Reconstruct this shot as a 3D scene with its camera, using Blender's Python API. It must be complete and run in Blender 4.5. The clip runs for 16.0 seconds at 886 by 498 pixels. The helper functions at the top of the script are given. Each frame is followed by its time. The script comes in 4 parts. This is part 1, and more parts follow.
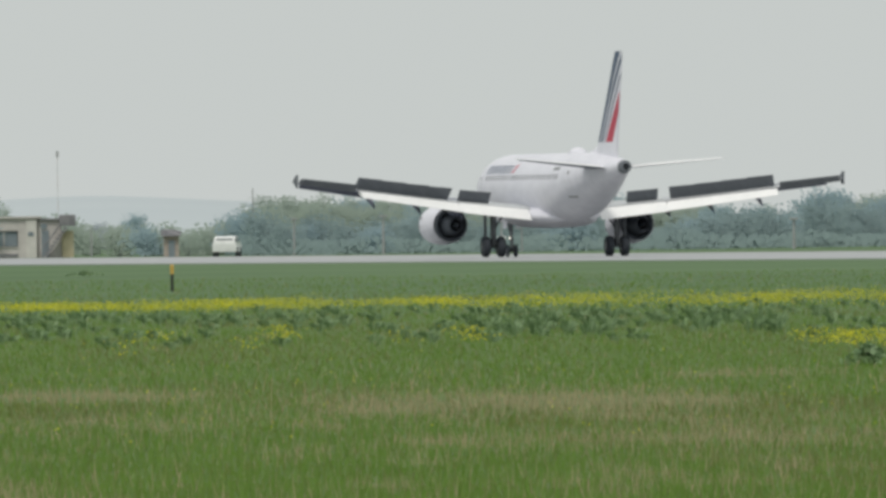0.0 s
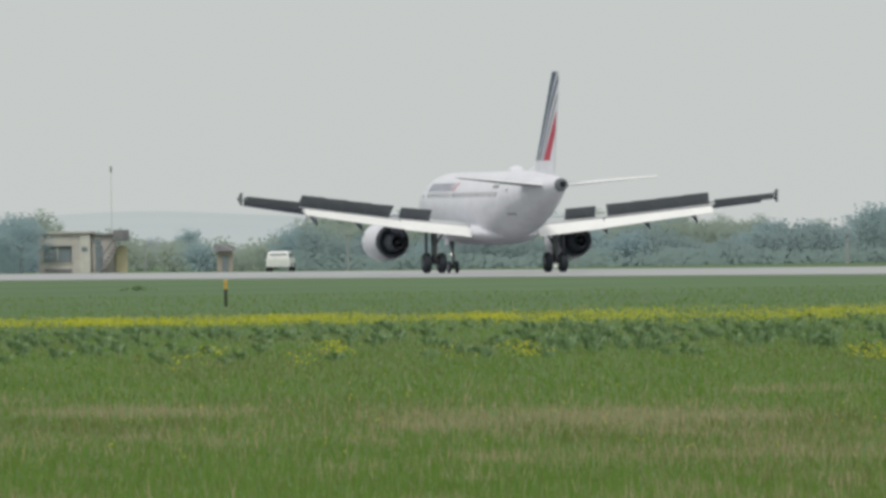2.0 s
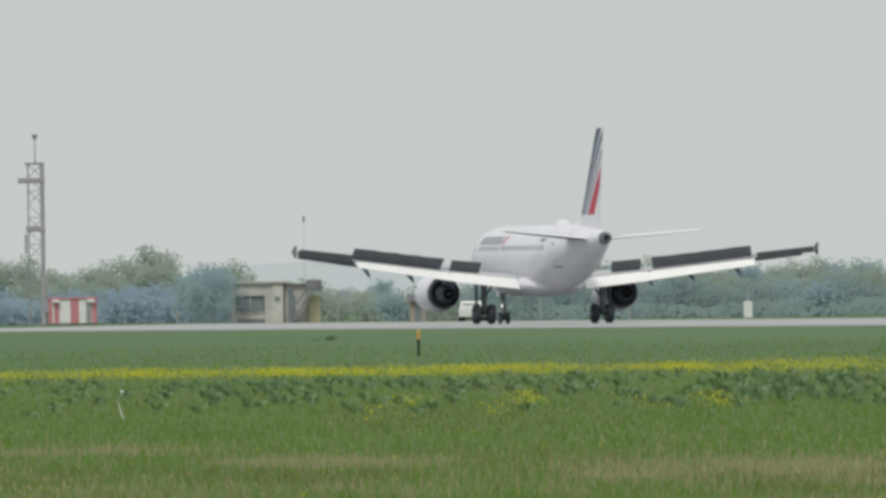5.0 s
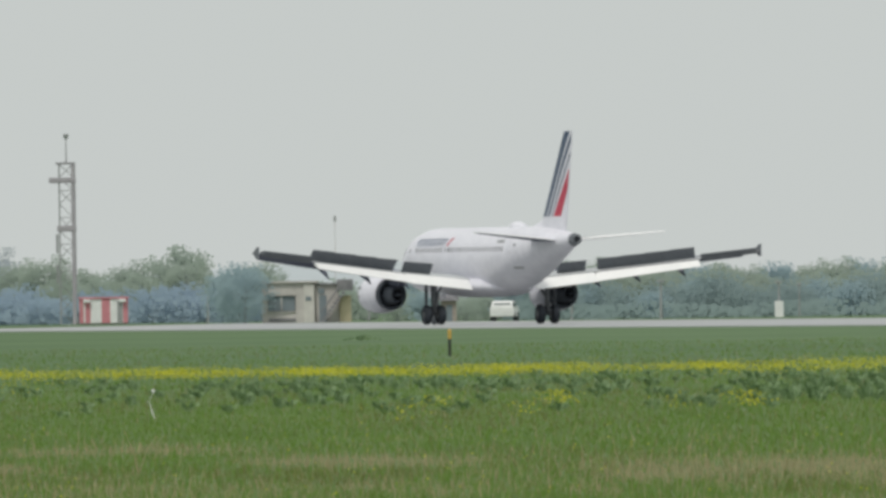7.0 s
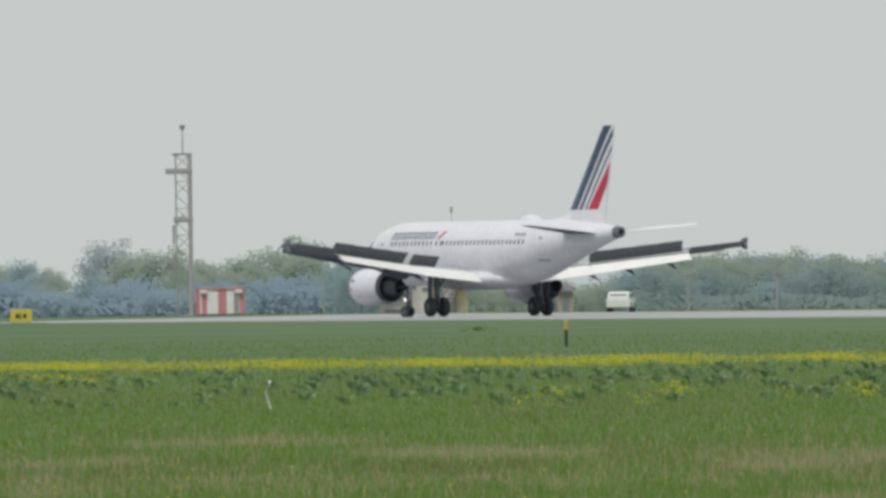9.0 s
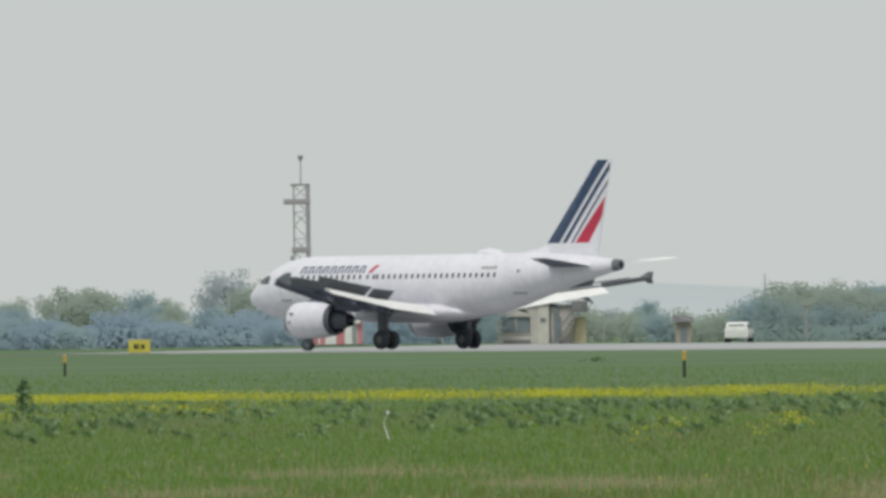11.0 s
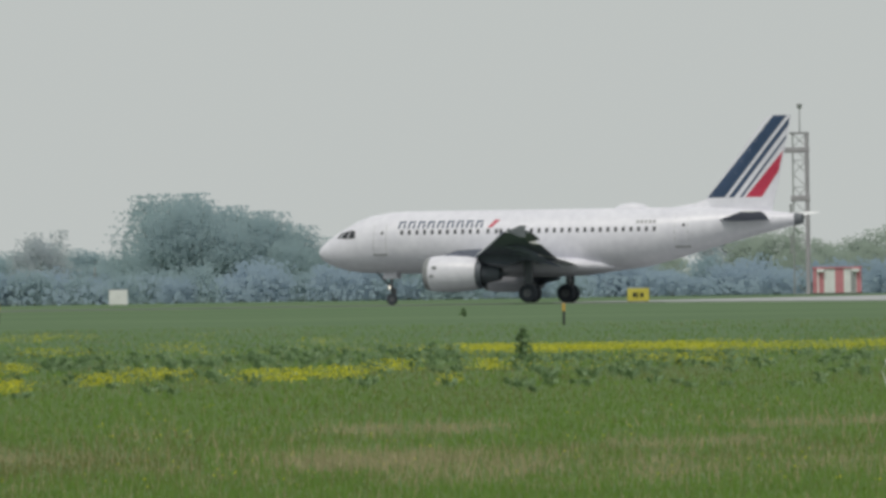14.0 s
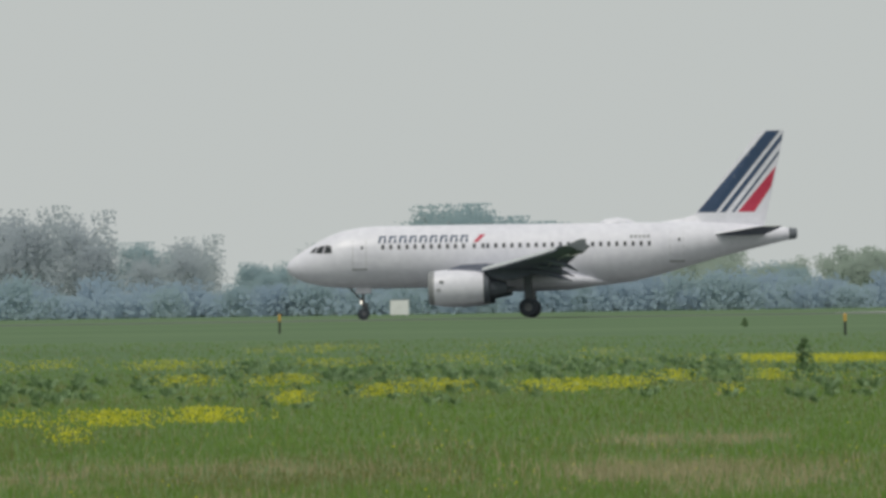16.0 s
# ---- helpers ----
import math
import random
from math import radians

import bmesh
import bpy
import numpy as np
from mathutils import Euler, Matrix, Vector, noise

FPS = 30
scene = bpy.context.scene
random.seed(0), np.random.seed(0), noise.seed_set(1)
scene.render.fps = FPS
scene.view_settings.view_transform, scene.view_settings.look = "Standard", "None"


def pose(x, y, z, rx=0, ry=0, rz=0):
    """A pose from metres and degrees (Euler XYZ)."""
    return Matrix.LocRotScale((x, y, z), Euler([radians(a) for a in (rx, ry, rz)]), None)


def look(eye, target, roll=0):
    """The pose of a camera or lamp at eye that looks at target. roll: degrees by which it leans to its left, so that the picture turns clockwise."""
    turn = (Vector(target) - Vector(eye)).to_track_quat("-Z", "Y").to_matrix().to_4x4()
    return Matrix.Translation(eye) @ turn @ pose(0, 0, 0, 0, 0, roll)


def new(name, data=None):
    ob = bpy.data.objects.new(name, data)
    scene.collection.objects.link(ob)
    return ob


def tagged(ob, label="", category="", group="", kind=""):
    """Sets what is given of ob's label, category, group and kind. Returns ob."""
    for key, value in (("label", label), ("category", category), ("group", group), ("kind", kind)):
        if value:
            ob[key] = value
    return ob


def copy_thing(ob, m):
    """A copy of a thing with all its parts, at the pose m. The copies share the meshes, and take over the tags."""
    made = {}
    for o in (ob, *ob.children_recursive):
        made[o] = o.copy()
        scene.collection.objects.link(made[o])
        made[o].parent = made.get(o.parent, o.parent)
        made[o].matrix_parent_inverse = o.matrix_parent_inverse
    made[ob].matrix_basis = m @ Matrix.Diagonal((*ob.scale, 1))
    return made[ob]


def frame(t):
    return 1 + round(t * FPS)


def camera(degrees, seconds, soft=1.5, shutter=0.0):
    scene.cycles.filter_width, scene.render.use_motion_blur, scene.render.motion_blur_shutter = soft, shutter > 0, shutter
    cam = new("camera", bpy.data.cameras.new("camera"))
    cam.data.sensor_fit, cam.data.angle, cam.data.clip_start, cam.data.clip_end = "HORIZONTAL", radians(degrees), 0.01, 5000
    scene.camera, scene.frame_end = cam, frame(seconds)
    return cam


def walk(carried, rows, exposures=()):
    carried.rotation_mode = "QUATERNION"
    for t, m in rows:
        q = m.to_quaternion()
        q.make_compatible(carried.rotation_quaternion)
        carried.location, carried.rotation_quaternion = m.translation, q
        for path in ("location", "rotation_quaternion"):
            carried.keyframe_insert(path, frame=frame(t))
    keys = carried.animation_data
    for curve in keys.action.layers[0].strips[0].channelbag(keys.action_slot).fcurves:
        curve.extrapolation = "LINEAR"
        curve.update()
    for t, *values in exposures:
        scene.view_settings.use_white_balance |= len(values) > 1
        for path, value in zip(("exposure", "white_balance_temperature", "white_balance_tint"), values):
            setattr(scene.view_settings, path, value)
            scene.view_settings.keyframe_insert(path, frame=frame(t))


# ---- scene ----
cam = camera(2.3332, 16.0, soft=3.4)
EYE = (0.0, 0.0, 2.2)
LEAN = -0.848
# seconds, degrees to the right of +Y, degrees up
PAN = [(0.0, 1.7013, -0.0698), (0.5, 1.6849, -0.0585), (1.0, 1.6413, -0.0591), (1.5, 1.5992, -0.0416),
       (2.0, 1.5606, -0.028), (2.5, 1.5287, -0.029), (3.0, 1.3576, 0.0288), (3.5, 1.1224, 0.1435),
       (4.0, 1.0457, 0.1622), (4.2, 1.059, 0.1063), (6.3, 1.0209, 0.1217), (6.5, 1.011, 0.1221),
       (7.0, 0.9729, 0.1111), (7.5, 0.9342, 0.1027), (8.0, 0.9027, 0.0937), (8.5, 0.776, 0.0868),
       (9.0, 0.6659, 0.0916), (9.2, 0.6181, 0.0963), (11.3, 0.2491, 0.1954)]
PAN += [(11.5, 0.1657, 0.2044), (12.0, 0.0596, 0.1842), (12.3, -0.0869, 0.1816), (12.5, -0.228, 0.1899),
        (12.9, -0.5901, 0.1036), (13.0, -0.6475, 0.091), (13.5, -0.821, 0.0601), (14.0, -0.9599, 0.0599),
        (14.5, -1.127, 0.0762), (15.0, -1.2714, 0.0943), (15.5, -1.4234, 0.0967), (15.8, -1.5997, 0.0849),
        (16.0, -1.7001, 0.0976)]


def aim(yaw, pitch):
    far = 1000.0
    return (EYE[0] + far * math.tan(radians(yaw)), EYE[1] + far,
            EYE[2] + far * math.tan(radians(pitch)) / math.cos(radians(yaw)))


walk(cam, [(t, look(EYE, aim(a, b), LEAN)) for t, a, b in PAN],
     exposures=[(0.0, 0.0), (12.0, 0.0), (12.6, -0.14), (16.0, -0.13)])

# ---- light: a bright overcast spring sky with a veiled sun ----
SUN_UP, SUN_SIDE = 58.0, -35.0   # degrees: elevation; side, to the left behind the camera
world = bpy.data.worlds.new("overcast_sky")
scene.world = world
world.use_nodes = True
wt = world.node_tree
wt.nodes.clear()
w_out = wt.nodes.new("ShaderNodeOutputWorld")
w_bg = wt.nodes.new("ShaderNodeBackground")
w_sky = wt.nodes.new("ShaderNodeTexSky")
w_sky.sky_type, w_sky.sun_disc = "NISHITA", False
w_sky.sun_elevation, w_sky.sun_rotation = radians(SUN_UP), radians(180.0 + SUN_SIDE)
w_sky.air_density, w_sky.dust_density, w_sky.ozone_density = 1.0, 8.0, 1.0
w_mix = wt.nodes.new("ShaderNodeMixRGB")
w_mix.inputs[0].default_value = 0.9
w_mix.inputs[2].default_value = (6.25, 6.6, 6.45, 1)
wt.links.new(w_sky.outputs[0], w_mix.inputs[1])
wt.links.new(w_mix.outputs[0], w_bg.inputs[0])
w_bg.inputs[1].default_value = 0.1
wt.links.new(w_bg.outputs[0], w_out.inputs[0])

sun = new("sun", bpy.data.lights.new("sun", "SUN"))
sun.data.energy, sun.data.angle, sun.data.color = 1.6, radians(12), (1.0, 0.95, 0.87)
a_ = radians(SUN_SIDE)
sun.matrix_world = look((0, 0, 100), (0 - 100 * math.sin(a_) * math.cos(radians(SUN_UP)),
                                      100 * math.cos(a_) * math.cos(radians(SUN_UP)),
                                      100 - 100 * math.sin(radians(SUN_UP))))


# ---- materials ----
def material(name, dark, light, rough=0.8, metal=0.0, grain=4.0, stain=0.4, bump=0.02, island=0.0, per_object=0.0,
             spec=0.5, through_light=0.0, stretch=(1, 1, 1)):
    """A surface of two tones: fine grain and broad stains, with a little relief."""
    m = bpy.data.materials.new(name)
    m.use_nodes = True
    t = m.node_tree
    b = t.nodes["Principled BSDF"]
    co = t.nodes.new("ShaderNodeTexCoord")
    mp = t.nodes.new("ShaderNodeMapping")
    mp.inputs["Scale"].default_value = stretch
    t.links.new(co.outputs["Object"], mp.inputs[0])
    fine, broad = t.nodes.new("ShaderNodeTexNoise"), t.nodes.new("ShaderNodeTexNoise")
    fine.inputs["Scale"].default_value, broad.inputs["Scale"].default_value = grain, stain
    fine.inputs["Detail"].default_value, broad.inputs["Detail"].default_value = 5, 3
    for n in (fine, broad):
        t.links.new(mp.outputs[0], n.inputs["Vector"])
    add = t.nodes.new("ShaderNodeMath")
    add.operation = "ADD"
    t.links.new(fine.outputs[0], add.inputs[0])
    t.links.new(broad.outputs[0], add.inputs[1])
    last = add.outputs[0]
    for amount, node, socket in ((island, "ShaderNodeNewGeometry", "Random Per Island"),
                                 (per_object, "ShaderNodeObjectInfo", "Random")):
        if amount:
            g = t.nodes.new(node)
            mul = t.nodes.new("ShaderNodeMath")
            mul.operation = "MULTIPLY_ADD"
            mul.inputs[1].default_value = amount
            t.links.new(g.outputs[socket], mul.inputs[0])
            t.links.new(last, mul.inputs[2])
            last = mul.outputs[0]
    rng = t.nodes.new("ShaderNodeMapRange")
    rng.inputs["From Min"].default_value = 0.7
    rng.inputs["From Max"].default_value = 1.3 + island + per_object
    t.links.new(last, rng.inputs["Value"])
    mix = t.nodes.new("ShaderNodeMixRGB")
    mix.inputs[1].default_value, mix.inputs[2].default_value = (*dark, 1), (*light, 1)
    t.links.new(rng.outputs[0], mix.inputs[0])
    t.links.new(mix.outputs[0], b.inputs["Base Color"])
    b.inputs["Roughness"].default_value, b.inputs["Metallic"].default_value = rough, metal
    b.inputs["Specular IOR Level"].default_value = spec
    if bump:
        bp = t.nodes.new("ShaderNodeBump")
        bp.inputs["Strength"].default_value, bp.inputs["Distance"].default_value = 0.5, bump
        t.links.new(fine.outputs[0], bp.inputs["Height"])
        t.links.new(bp.outputs[0], b.inputs["Normal"])
    if through_light:
        tr = t.nodes.new("ShaderNodeBsdfTranslucent")
        t.links.new(mix.outputs[0], tr.inputs[0])
        ms = t.nodes.new("ShaderNodeMixShader")
        ms.inputs[0].default_value = through_light
        t.links.new(b.outputs[0], ms.inputs[1])
        t.links.new(tr.outputs[0], ms.inputs[2])
        t.links.new(ms.outputs[0], t.nodes["Material Output"].inputs["Surface"])
    return m


PAINT = material("white_aircraft_paint", (0.64, 0.64, 0.71), (0.77, 0.77, 0.835), 0.38, grain=2, stain=0.3, bump=0.0)
GREY_PAINT = material("light_grey_wing_paint", (0.44, 0.46, 0.48), (0.54, 0.56, 0.58), 0.7, grain=2, stain=0.4, bump=0.0, spec=0.2)
# shade of the undersides put into the paint: darker and bluer than the tops
UNDER_SHADE = material("grey_underside_shade", (0.135, 0.147, 0.20), (0.185, 0.20, 0.255), 0.8, grain=2, stain=0.4, bump=0.0, spec=0.1)
TAIL_PAINT = material("white_tailplane_paint", (0.78, 0.79, 0.80), (0.86, 0.87, 0.88), 0.6, grain=2, stain=0.4, bump=0.0, spec=0.3)
FLAP_PAINT = material("pale_flap_paint", (0.80, 0.81, 0.81), (0.88, 0.88, 0.88), 0.4, grain=3, stain=0.5, bump=0.0)
# dark grey panels, lightened and blued by haze put into the colour
SPOILER = material("dark_grey_panel", (0.12, 0.135, 0.155), (0.17, 0.185, 0.205), 0.7, grain=3, stain=1, bump=0.0)
NAVY = material("navy_paint", (0.024, 0.05, 0.105), (0.035, 0.068, 0.14), 0.35, bump=0.0)
RED = material("red_paint", (0.44, 0.03, 0.07), (0.53, 0.045, 0.095), 0.4, bump=0.0)
METAL = material("dull_metal", (0.10, 0.11, 0.12), (0.2, 0.21, 0.22), 0.45, 0.7, bump=0.0)
# painted haze lifts these two darks and turns them bluish
EXHAUST = material("burnt_metal", (0.085, 0.10, 0.125), (0.15, 0.165, 0.19), 0.6, 0.3, bump=0.0)
RUBBER = material("tyre_rubber", (0.045, 0.054, 0.068), (0.07, 0.08, 0.095), 0.9)
GLASS_DARK = material("dark_window", (0.012, 0.014, 0.017), (0.03, 0.034, 0.04), 0.12, bump=0.0)
DOOR_LINE = material("pale_grey_marking", (0.40, 0.41, 0.43), (0.48, 0.49, 0.50), 0.5, bump=0.0)
LINE_GREY = material("grey_marking", (0.2, 0.21, 0.22), (0.3, 0.31, 0.32), 0.5, bump=0.0)


# ---- mesh helpers ----
def mesh_of(name, bm, mat, smooth=None):
    me = bpy.data.meshes.new(name)
    bmesh.ops.recalc_face_normals(bm, faces=bm.faces)
    bm.to_mesh(me)
    bm.free()
    me.materials.append(mat)
    if smooth is not None:
        me.polygons.foreach_set("use_smooth", [True] * len(me.polygons))
        me.set_sharp_from_angle(angle=radians(smooth))
    return me


def part(name, bm, mat, parent, label="", smooth=None):
    ob = new(name, mesh_of(name, bm, mat, smooth))
    ob.parent = parent
    if label:
        ob["label"] = label
    return ob


def shade_below(ob, under, steep=-0.1):
    """Gives the faces that look down a darker colour that stands for their shade."""
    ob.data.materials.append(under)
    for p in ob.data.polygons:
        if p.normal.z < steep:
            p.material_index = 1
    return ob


def thing(name, label, category, m=None, group="", kind=""):
    ob = new(name)
    ob.matrix_world = m or Matrix()
    return tagged(ob, label, category, group, kind)


def loft(rings, cap=True, closed=True):
    """A skin through rings of equally many points."""
    bm = bmesh.new()
    vs = [[bm.verts.new(p) for p in r] for r in rings]
    n = len(rings[0])
    for a, b in zip(vs, vs[1:]):
        for i in range(n if closed else n - 1):
            j = (i + 1) % n
            bm.faces.new((a[i], a[j], b[j], b[i]))
    if cap and closed:
        bm.faces.new(vs[0])
        bm.faces.new(vs[-1])
    return bm


def add_box(bm, lo, hi, bevel=0.0, m=None):
    c = [(a + b) / 2 for a, b in zip(lo, hi)]
    s = [abs(b - a) for a, b in zip(lo, hi)]
    mat = Matrix.Translation(c) @ Matrix.Diagonal((*s, 1))
    r = bmesh.ops.create_cube(bm, size=1, matrix=(m @ mat) if m else mat)
    if bevel:
        es = list({e for v in r["verts"] for e in v.link_edges})
        bmesh.ops.bevel(bm, geom=es, offset=bevel, segments=2, affect="EDGES", profile=0.6)
    return bm


def box(lo, hi, bevel=0.0, m=None):
    return add_box(bmesh.new(), lo, hi, bevel, m)


def add_rod(bm, a, b, r, r2=None, sides=8):
    a, b = Vector(a), Vector(b)
    d = b - a
    m = Matrix.Translation((a + b) / 2) @ d.to_track_quat("Z", "Y").to_matrix().to_4x4()
    bmesh.ops.create_cone(bm, cap_ends=True, segments=sides, radius1=r, radius2=r if r2 is None else r2, depth=d.length, matrix=m)
    return bm


def rod(a, b, r, r2=None, sides=8):
    return add_rod(bmesh.new(), a, b, r, r2, sides)


# ---- the airliner: origin on the ground between the main wheels, nose towards +Y ----
STATIONS = ((0.0, 3.50, 0.05, 0.05), (0.25, 3.50, 0.50, 0.46), (0.7, 3.53, 0.82, 0.78), (1.3, 3.60, 1.13, 1.10), (2.0, 3.72, 1.40, 1.40),
            (2.8, 3.86, 1.62, 1.68), (3.8, 4.00, 1.82, 1.90), (5.0, 4.08, 1.94, 2.02), (6.2, 4.10, 1.975, 2.07),
            (21.0, 4.10, 1.975, 2.07), (23.0, 4.22, 1.94, 1.95), (25.0, 4.46, 1.80, 1.70), (27.0, 4.74, 1.55, 1.41),
            (29.0, 4.97, 1.22, 1.11), (31.0, 5.13, 0.84, 0.78), (32.6, 5.22, 0.52, 0.49), (33.3, 5.26, 0.40, 0.38))
GEAR_AT = 16.1


def station(x):
    for a, b in zip(STATIONS, STATIONS[1:]):
        if x <= b[0]:
            f = (x - a[0]) / (b[0] - a[0])
            return [p + (q - p) * f for p, q in zip(a[1:], b[1:])]
    return STATIONS[-1][1:]


def hull(x, z, side=-1, out=0.02):
    """The point of the hull at x metres from the nose and height z."""
    zc, rw, rh = station(x)
    c = max(-0.98, min(0.98, (z - zc) / rh))
    s = math.sqrt(1 - c * c)
    return Vector((side * (rw * s + out * s), GEAR_AT - x, zc + rh * c + out * c))


def decal(corners, side=-1, out=0.015, steps=4):
    """A thin patch that follows the hull; corners (x, z) in order round it, four of them."""
    bm = bmesh.new()
    grid = []
    for i in range(steps + 1):
        f = i / steps
        row = []
        for j in range(steps + 1):
            g = j / steps
            a = [corners[0][k] + (corners[1][k] - corners[0][k]) * g for k in (0, 1)]
            b = [corners[3][k] + (corners[2][k] - corners[3][k]) * g for k in (0, 1)]
            row.append(bm.verts.new(hull(a[0] + (b[0] - a[0]) * f, a[1] + (b[1] - a[1]) * f, side, out)))
        grid.append(row)
    faces = [bm.faces.new((grid[i][j], grid[i][j + 1], grid[i + 1][j + 1], grid[i + 1][j])) for i in range(steps) for j in range(steps)]
    r = bmesh.ops.extrude_face_region(bm, geom=faces)
    for v in r["geom"]:
        if isinstance(v, bmesh.types.BMVert):
            v.co.x -= side * 0.03
    return bm


def aerofoil(x0, chord, y, z, thick, side, n=9, tilt=0.0):
    """A wing section: x0 metres from the nose, half span y, height z."""
    ring = []
    for i in range(n * 2):
        f = i / (n - 1) if i < n else (2 * n - 1 - i) / (n - 1)
        t = thick * chord * (2.6 * (math.sqrt(f) * 0.6 - 0.25 * f - 0.35 * f ** 2) + 0.03)
        up = (0.62 * t) if i < n else (-0.38 * t)
        ring.append((side * y, GEAR_AT - (x0 + f * chord), z + up - f * chord * tilt))
    return ring


def wing_line(y):
    """Leading edge, trailing edge and height of the wing at half span y."""
    lead = 11.3 + (y - 1.9) * 0.51
    trail = 17.9 if y < 6.4 else 17.9 + (y - 6.4) * (20.45 - 17.9) / 10.4
    f = (y - 1.9) / 14.9
    return lead, trail, 2.85 + 1.35 * f + 0.35 * f * f


def blade(side, span, c0, c1, thick):
    """A tapered control surface, hinged along its front edge: origin at the hinge's inner end."""
    bm = bmesh.new()
    pts = []
    for y, c in ((0.0, c0), (span, c1)):
        pts.append([(side * y, 0.0, thick / 2), (side * y, -c * 0.5, thick * 0.42), (side * y, -c, 0.012),
                    (side * y, -c, -0.012), (side * y, -c * 0.5, -thick * 0.35), (side * y, 0.0, -thick / 2)])
    bm.free()
    return loft(pts)


def hinge(side, y0, y1, back):
    """The frame of a hinge line on the wing, between two half spans, so far ahead of the trailing edge."""
    pts = []
    for y in (y0, y1):
        _, trail, z = wing_line(y)
        pts.append(Vector((side * y, GEAR_AT - (trail - back), z)))
    along = (pts[1] - pts[0]).normalized()
    yaw = math.atan2(side * along.y, side * along.x)
    roll = math.asin(side * along.z)
    return pts[0], math.degrees(yaw), math.degrees(roll), (pts[1] - pts[0]).length


def hinged(point, yaw, roll, angle, drop=0.0, slide=0.0):
    """The pose of a surface on its hinge, turned by angle degrees (positive: trailing edge up)."""
    return (Matrix.Translation(point + Vector((0, -slide, -drop))) @ pose(0, 0, 0, 0, 0, yaw) @ pose(0, 0, 0, 0, -roll, 0)
            @ pose(0, 0, 0, -angle, 0, 0))


MOVING = []       # (part, function of seconds giving its pose)
STEERED = {}      # the nose gear, which turns into the bend
WHEELS = []       # (wheel, place, radius)


def eased(t, rows):
    for (a, p), (b, q) in zip(rows, rows[1:]):
        if t <= b:
            f = max(0.0, (t - a) / (b - a))
            return p + (q - p) * f
    return rows[-1][1]


SPOILER_UP = ((0, 52), (10.0, 52), (13.2, 30), (14.2, 0), (16, 0))
FLAP_DOWN = ((0, -25), (12.4, -25), (15.6, -6), (16, -4))
FLAP_OUT = ((0, 0.75), (12.4, 0.75), (15.6, 0.15), (16, 0.1))
AILERON_UP = ((0, 20), (10.0, 20), (13.2, 0), (16, 0))


def wheel_part(name, parent, at, r, w):
    bm = bmesh.new()
    n = 24
    prof = ((0.55, -0.5), (0.86, -0.5), (0.97, -0.36), (1.0, -0.12), (1.0, 0.12), (0.97, 0.36), (0.86, 0.5), (0.55, 0.5))
    rings = [[(w * b, r * a * math.cos(2 * math.pi * i / n), r * a * math.sin(2 * math.pi * i / n)) for i in range(n)] for a, b in prof]
    bm.free()
    wheel = part(name, loft(rings, cap=True), RUBBER, parent, "black rubber tyre", smooth=40)
    for s in (-1, 1):
        hub = bmesh.new()
        add_rod(hub, (s * w * 0.45, 0, 0), (s * w * 0.53, 0, 0), r * 0.5, r * 0.42, 16)
        for i in range(6):
            a = i * math.pi / 3
            add_rod(hub, (s * w * 0.52, r * 0.3 * math.cos(a), r * 0.3 * math.sin(a)), (s * w * 0.56, r * 0.3 * math.cos(a), r * 0.3 * math.sin(a)), r * 0.06, sides=6)
        part("rim", hub, METAL, wheel, "dull metal wheel rim")
    wheel.location = at
    WHEELS.append((wheel, at, r))
    return wheel


